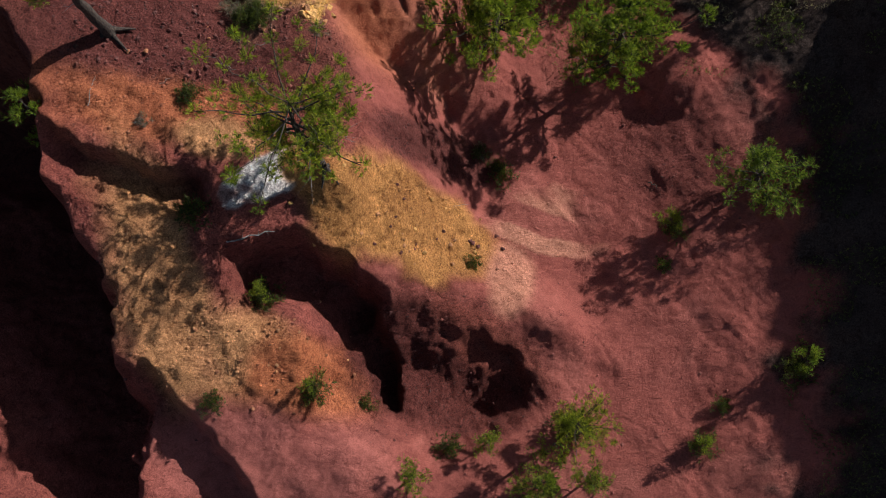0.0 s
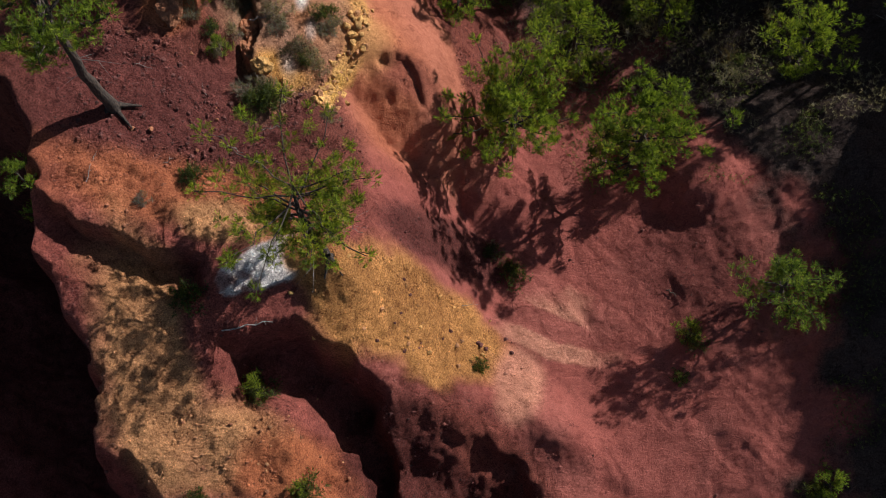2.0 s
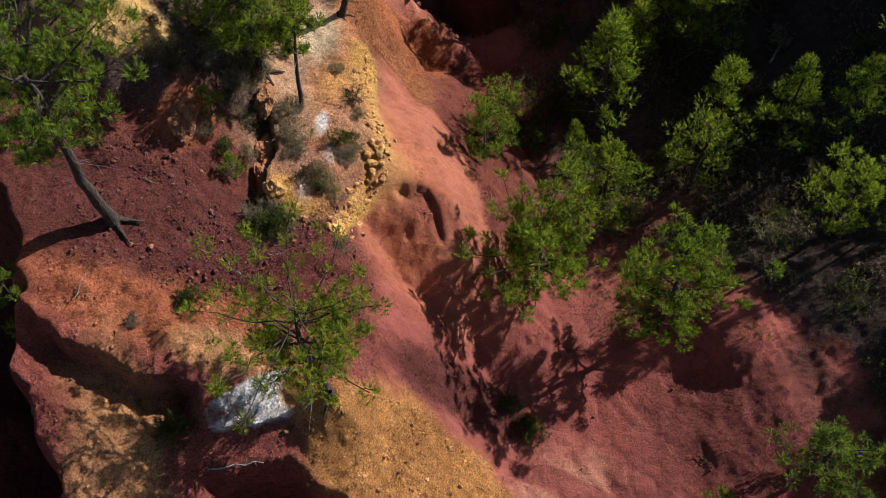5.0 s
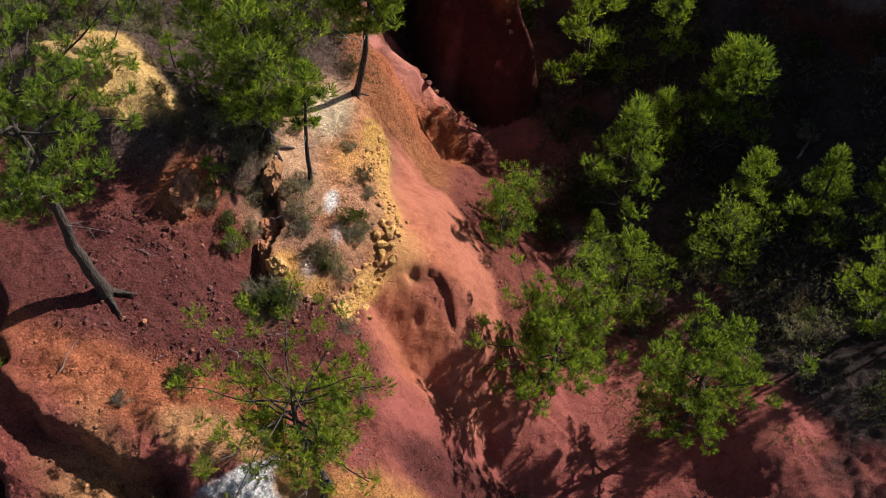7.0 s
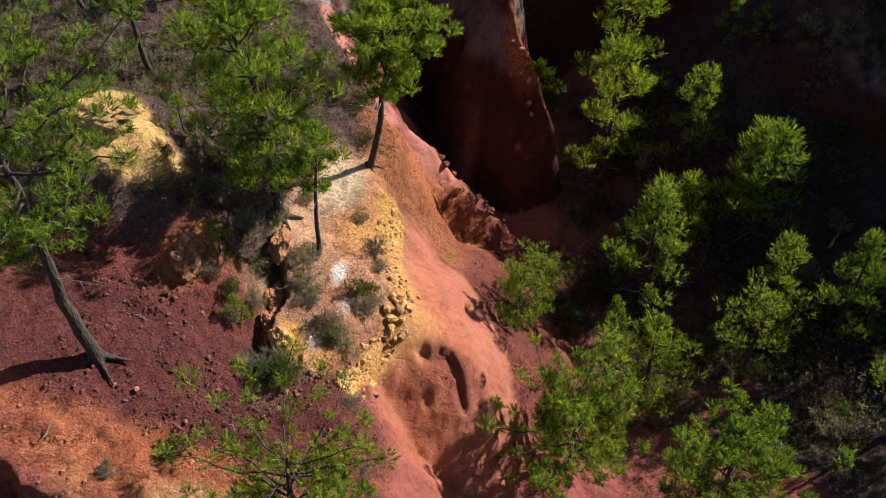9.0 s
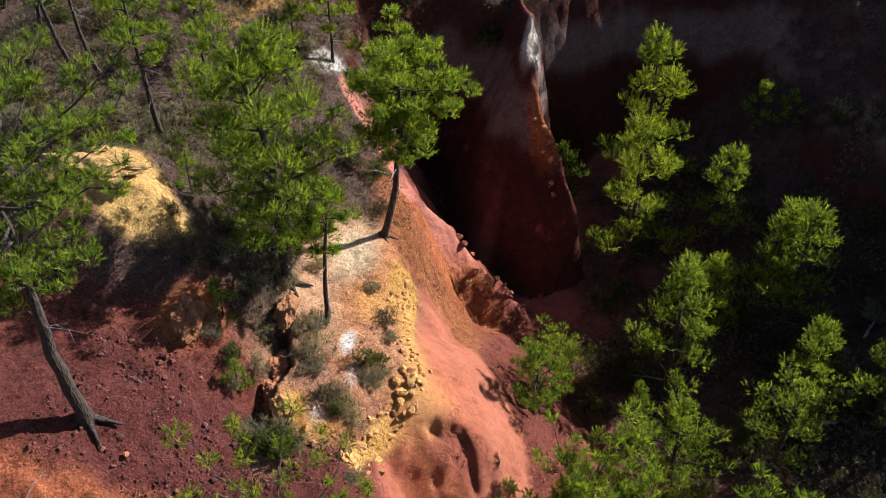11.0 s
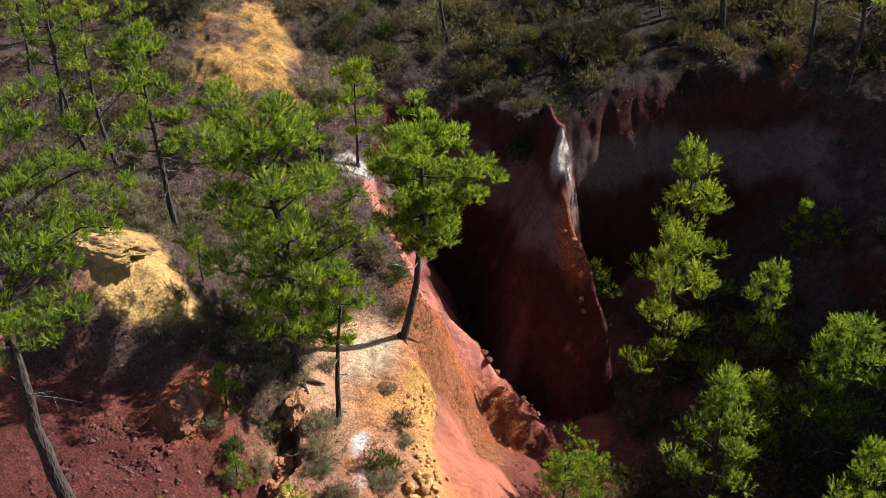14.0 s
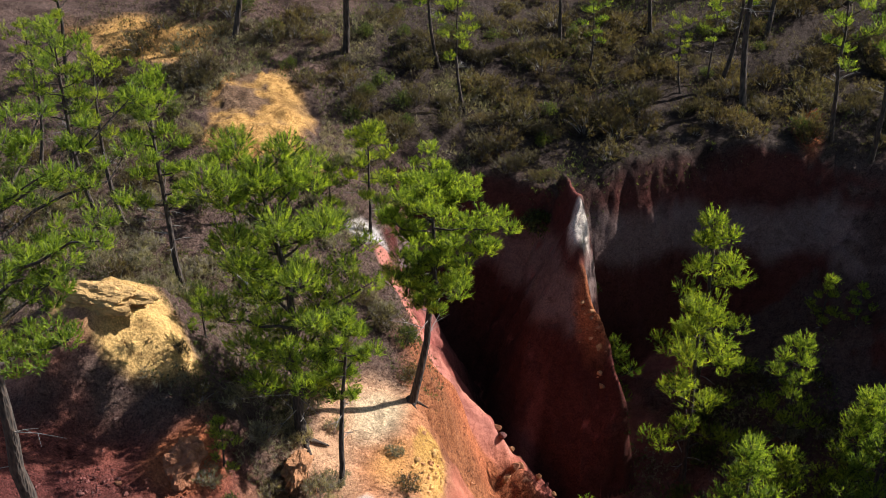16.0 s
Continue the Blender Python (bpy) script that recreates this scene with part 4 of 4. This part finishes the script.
def rock(x, y, size, colour, seed, label, group="", sink=0.3, stretch=(1, 1, 1)):
    key = (seed % 5, colour)
    if key not in rock_shapes:
        me = rock_mesh(seed % 5)
        me.materials.append(ROCKS[colour])
        rock_shapes[key] = me
    ob = new("rock", rock_shapes[key])
    ob.matrix_world = pose(x, y, ground_at(x, y) + size * (0.7 - sink) * stretch[2] * 0.6, (seed * 37) % 40 - 20, (seed * 53) % 40 - 20, (seed * 71) % 360)
    ob.scale = [size * k for k in stretch]
    return tagged(ob, label, "rock", group)


def crag(x, y, sx, sy, sz, colour, seed, label, group="", hollow=None):
    """A weathered lump of sandstone with pits and ledges."""
    bm = bmesh.new()
    bmesh.ops.create_icosphere(bm, subdivisions=5, radius=1)
    off = Vector((seed * 3.7, seed * 1.3, 0))
    for v in bm.verts:
        p = v.co.copy()
        size = 1 + 0.35 * noise.noise(p * 1.3 + off) + 0.22 * noise.noise(p * 3.1 + off) + 0.10 * noise.noise(p * 7 + off) + 0.05 * noise.noise(p * 16 + off)
        if hollow:
            size -= 0.75 * max(0, (p.dot(Vector(hollow).normalized()) - 0.72) / 0.28) ** 0.5 if p.dot(Vector(hollow).normalized()) > 0.72 else 0
        ledge = 0.07 * math.sin(9 * p.z + 2 * noise.noise(p * 2 + off))
        v.co = Vector((p.x * (size + ledge) * sx, p.y * (size + ledge) * sy, max(p.z, -0.5) * size * sz))
    me = bpy.data.meshes.new("rock")
    bm.to_mesh(me)
    bm.free()
    me.materials.append(ROCKS[colour])
    ob = new("rock", me)
    ob.matrix_world = pose(x, y, ground_at(x, y) + sz * 0.12, 0, 0, seed * 17 % 30 - 15)
    return tagged(ob, label, "rock", group)


crag(-9.2, 18.4, 0.42, 0.6, 0.42, "orange", 5, "large knobbly orange boulder in tree shade")
crag(-7.15, 18.9, 0.34, 0.55, 0.36, "orange", 6, "weathered sandstone ledge on the ridge crest", "ridge crest ledges")
crag(-6.95, 17.95, 0.42, 0.6, 0.5, "orange", 7, "weathered sandstone ledge above a small hollow", "ridge crest ledges", (0.5, -0.85, -0.05))
crag(-7.2, 20.2, 0.28, 0.5, 0.35, "tan", 8, "weathered sandstone ledge on the ridge crest", "ridge crest ledges")
crag(-6.45, 17.2, 0.34, 0.26, 0.26, "yellow", 9, "bright yellow sandstone lump on the ridge crest", "ridge crest ledges")
crag(-12.4, 21.0, 1.25, 0.5, 0.34, "pale", 10, "yellow sandstone outcrop among dry scrub")
for k in range(26):
    rock(-2.6 + rng.normal() * 0.55, 28.9 + rng.normal() * 0.35, rng.uniform(0.07, 0.24), ("orange", "tan", "maroon")[k % 3], k, "broken rubble stone at the ravine's edge", "rubble stones", 0.15)
for k in range(22):
    q = k / 21
    rock(-1.9 + 1.1 * q + rng.normal() * 0.12, 32.3 - 1.0 * q + rng.normal() * 0.15, rng.uniform(0.05, 0.15), ("orange", "tan")[k % 2], k + 3, "crumbling orange stone on the fin", "fin stones", 0.25)
for k in range(200):
    y = 16.2 + 7.0 * rng.random() ** 1.5
    x = float(np.interp(y, [16.3, 17.4, 18.6, 19.5, 20.2, 21.3, 23.2], [-4.45, -4.15, -3.65, -3.4, -3.65, -4.15, -4.65]))
    rock(x + rng.normal() * 0.17, y, 0.04 + 0.13 * rng.random() ** 2.0 * (1.2 if y < 20 else 0.7), ("yellow", "yellow", "tan")[k % 3], k + 1, "crumbly yellow stone along the crest", "crest edge stones", 0.3)
for k in range(60):
    x, y = rng.uniform(-11, -5), rng.uniform(13.6, 17.4)
    rock(x, y, rng.uniform(0.04, 0.11), ("maroon", "maroon", "maroon", "orange")[k % 4], k, "small stone on maroon gravel", "gravel stones", 0.3)
for k in range(45):
    x, y = rng.normal(-0.9, 1.5), rng.normal(9.7, 0.7)
    rock(x, y, rng.uniform(0.03, 0.12), ("yellow", "tan", "maroon")[k % 3], k + 2, "loose stone on the yellow slope", "slope stones", 0.25)
for k in range(40):
    x, y = rng.normal(-6.4, 1.6), rng.normal(5.6, 0.9)
    rock(x, y, rng.uniform(0.03, 0.10), ("tan", "orange")[k % 2], k + 4, "loose stone on the sandy bench", "bench stones", 0.25)


def gravel():
    """Crumbs of earth too many to count."""
    n = 24000
    px, py = rng.uniform(-12, 12, n * 3), rng.uniform(0, 32, n * 3)
    z = height(px, py)
    col, coarse = ground_colour(px, py, z, np.zeros_like(px))
    keep = (rng.random(n * 3) < coarse ** 2) & (fbm(px, py, 1.2, 3, 71) > -0.2) & (py < 24 + 4 * rng.random(n * 3))
    px, py, z, col = px[keep][:n], py[keep][:n], z[keep][:n], col[keep][:n]
    n = len(px)
    ico = bmesh.new()
    bmesh.ops.create_uvsphere(ico, u_segments=4, v_segments=2, radius=1)
    bmesh.ops.triangulate(ico, faces=ico.faces)
    v0 = np.array([v.co[:] for v in ico.verts])
    f0 = np.array([[v.index for v in f.verts] for f in ico.faces])
    ico.free()
    size = np.exp(rng.normal(-3.85, 0.55, n)).clip(0, 0.10)
    size = (size * np.where((np.hypot((px + 8.2) / 4.5, (py - 15.5) / 2.6) < 1), 1.35, 1.0))[:, None, None]
    v = v0[None] * size * rng.uniform(0.45, 1.25, (n, len(v0), 1)) * np.array([1, 0.9, 0.7]) + np.stack([px, py, z + size[:, 0, 0] * 0.25], 1)[:, None, :]
    f = f0[None] + (np.arange(n) * len(v0))[:, None, None]
    me = array_mesh("gravel", v.reshape(-1, 3), f.reshape(-1, 3))
    c = np.repeat(col * rng.uniform(0.4, 1.25, (n, 1)), len(v0), 0)
    me.color_attributes.new("layer", "FLOAT_COLOR", "POINT").data.foreach_set("color", np.concatenate([c, np.ones((len(c), 1))], 1).astype(np.float32).ravel())
    me.materials.append(STONE)
    return tagged(new("gravel", me), "loose crumbs of red and yellow earth", "gravel", kind="stuff")


gravel()


def log(x, y, turn, length, radius, label, material=DEAD, lift=0.0, slope=0.0):
    r = random.Random(int(x * 100))
    pts = [Vector((length * (k / 6 - 0.5), r.gauss(0, 0.03), r.gauss(0, 0.02))) for k in range(7)]
    tubes = [(pts, [radius * (1 - 0.5 * k / 6) for k in range(7)], 7)]
    for k in range(2, 6):
        a = r.random() * 6.28
        out = Vector((0.3, math.cos(a), abs(math.sin(a)))) * length * 0.16
        tubes.append(([pts[k], pts[k] + out * 0.6, pts[k] + out], [radius * 0.4, radius * 0.25, radius * 0.08], 4))
    ob = new("fallen_log", tubes_mesh("fallen_log", tubes))
    ob.data.materials.append(material)
    ob.matrix_world = pose(x, y, ground_at(x, y) + radius * 0.6 + lift, 0, slope, turn)
    return tagged(ob, label, "log")


log(10.6, 28.5, 62, 1.5, 0.06, "bleached fallen log in the shaded valley")
log(9.3, 24.6, 15, 2.0, 0.05, "pale fallen branch below the pines")
log(-11.6, 26.6, -38, 3.4, 0.05, "grey fallen trunk among dry scrub")
log(-11.2, 26.3, -46, 2.8, 0.04, "grey fallen trunk among dry scrub")
log(-6.6, 19.0, 20, 0.9, 0.02, "dry grey branch on the ridge crest")
log(-6.3, 8.9, 15, 1.6, 0.03, "dry grey branch below the white cleft")
log(8.0, 12.2, -35, 0.5, 0.03, "short dark stick on red clay", BARK)
for x, y, turn, length in ((-9.0, 13.4, 40, 0.7), (-10.9, 12.8, 80, 1.0), (-7.1, 14.3, -25, 0.8), (-6.0, 15.1, 10, 0.7), (-8.2, 16.2, 120, 0.6), (-10.0, 16.4, -15, 0.9), (0.4, 11.2, 5, 1.1), (-3.2, 12.1, -30, 0.8)):
    log(x, y, turn, length, 0.014, "thin dry stick lying on bare ground")
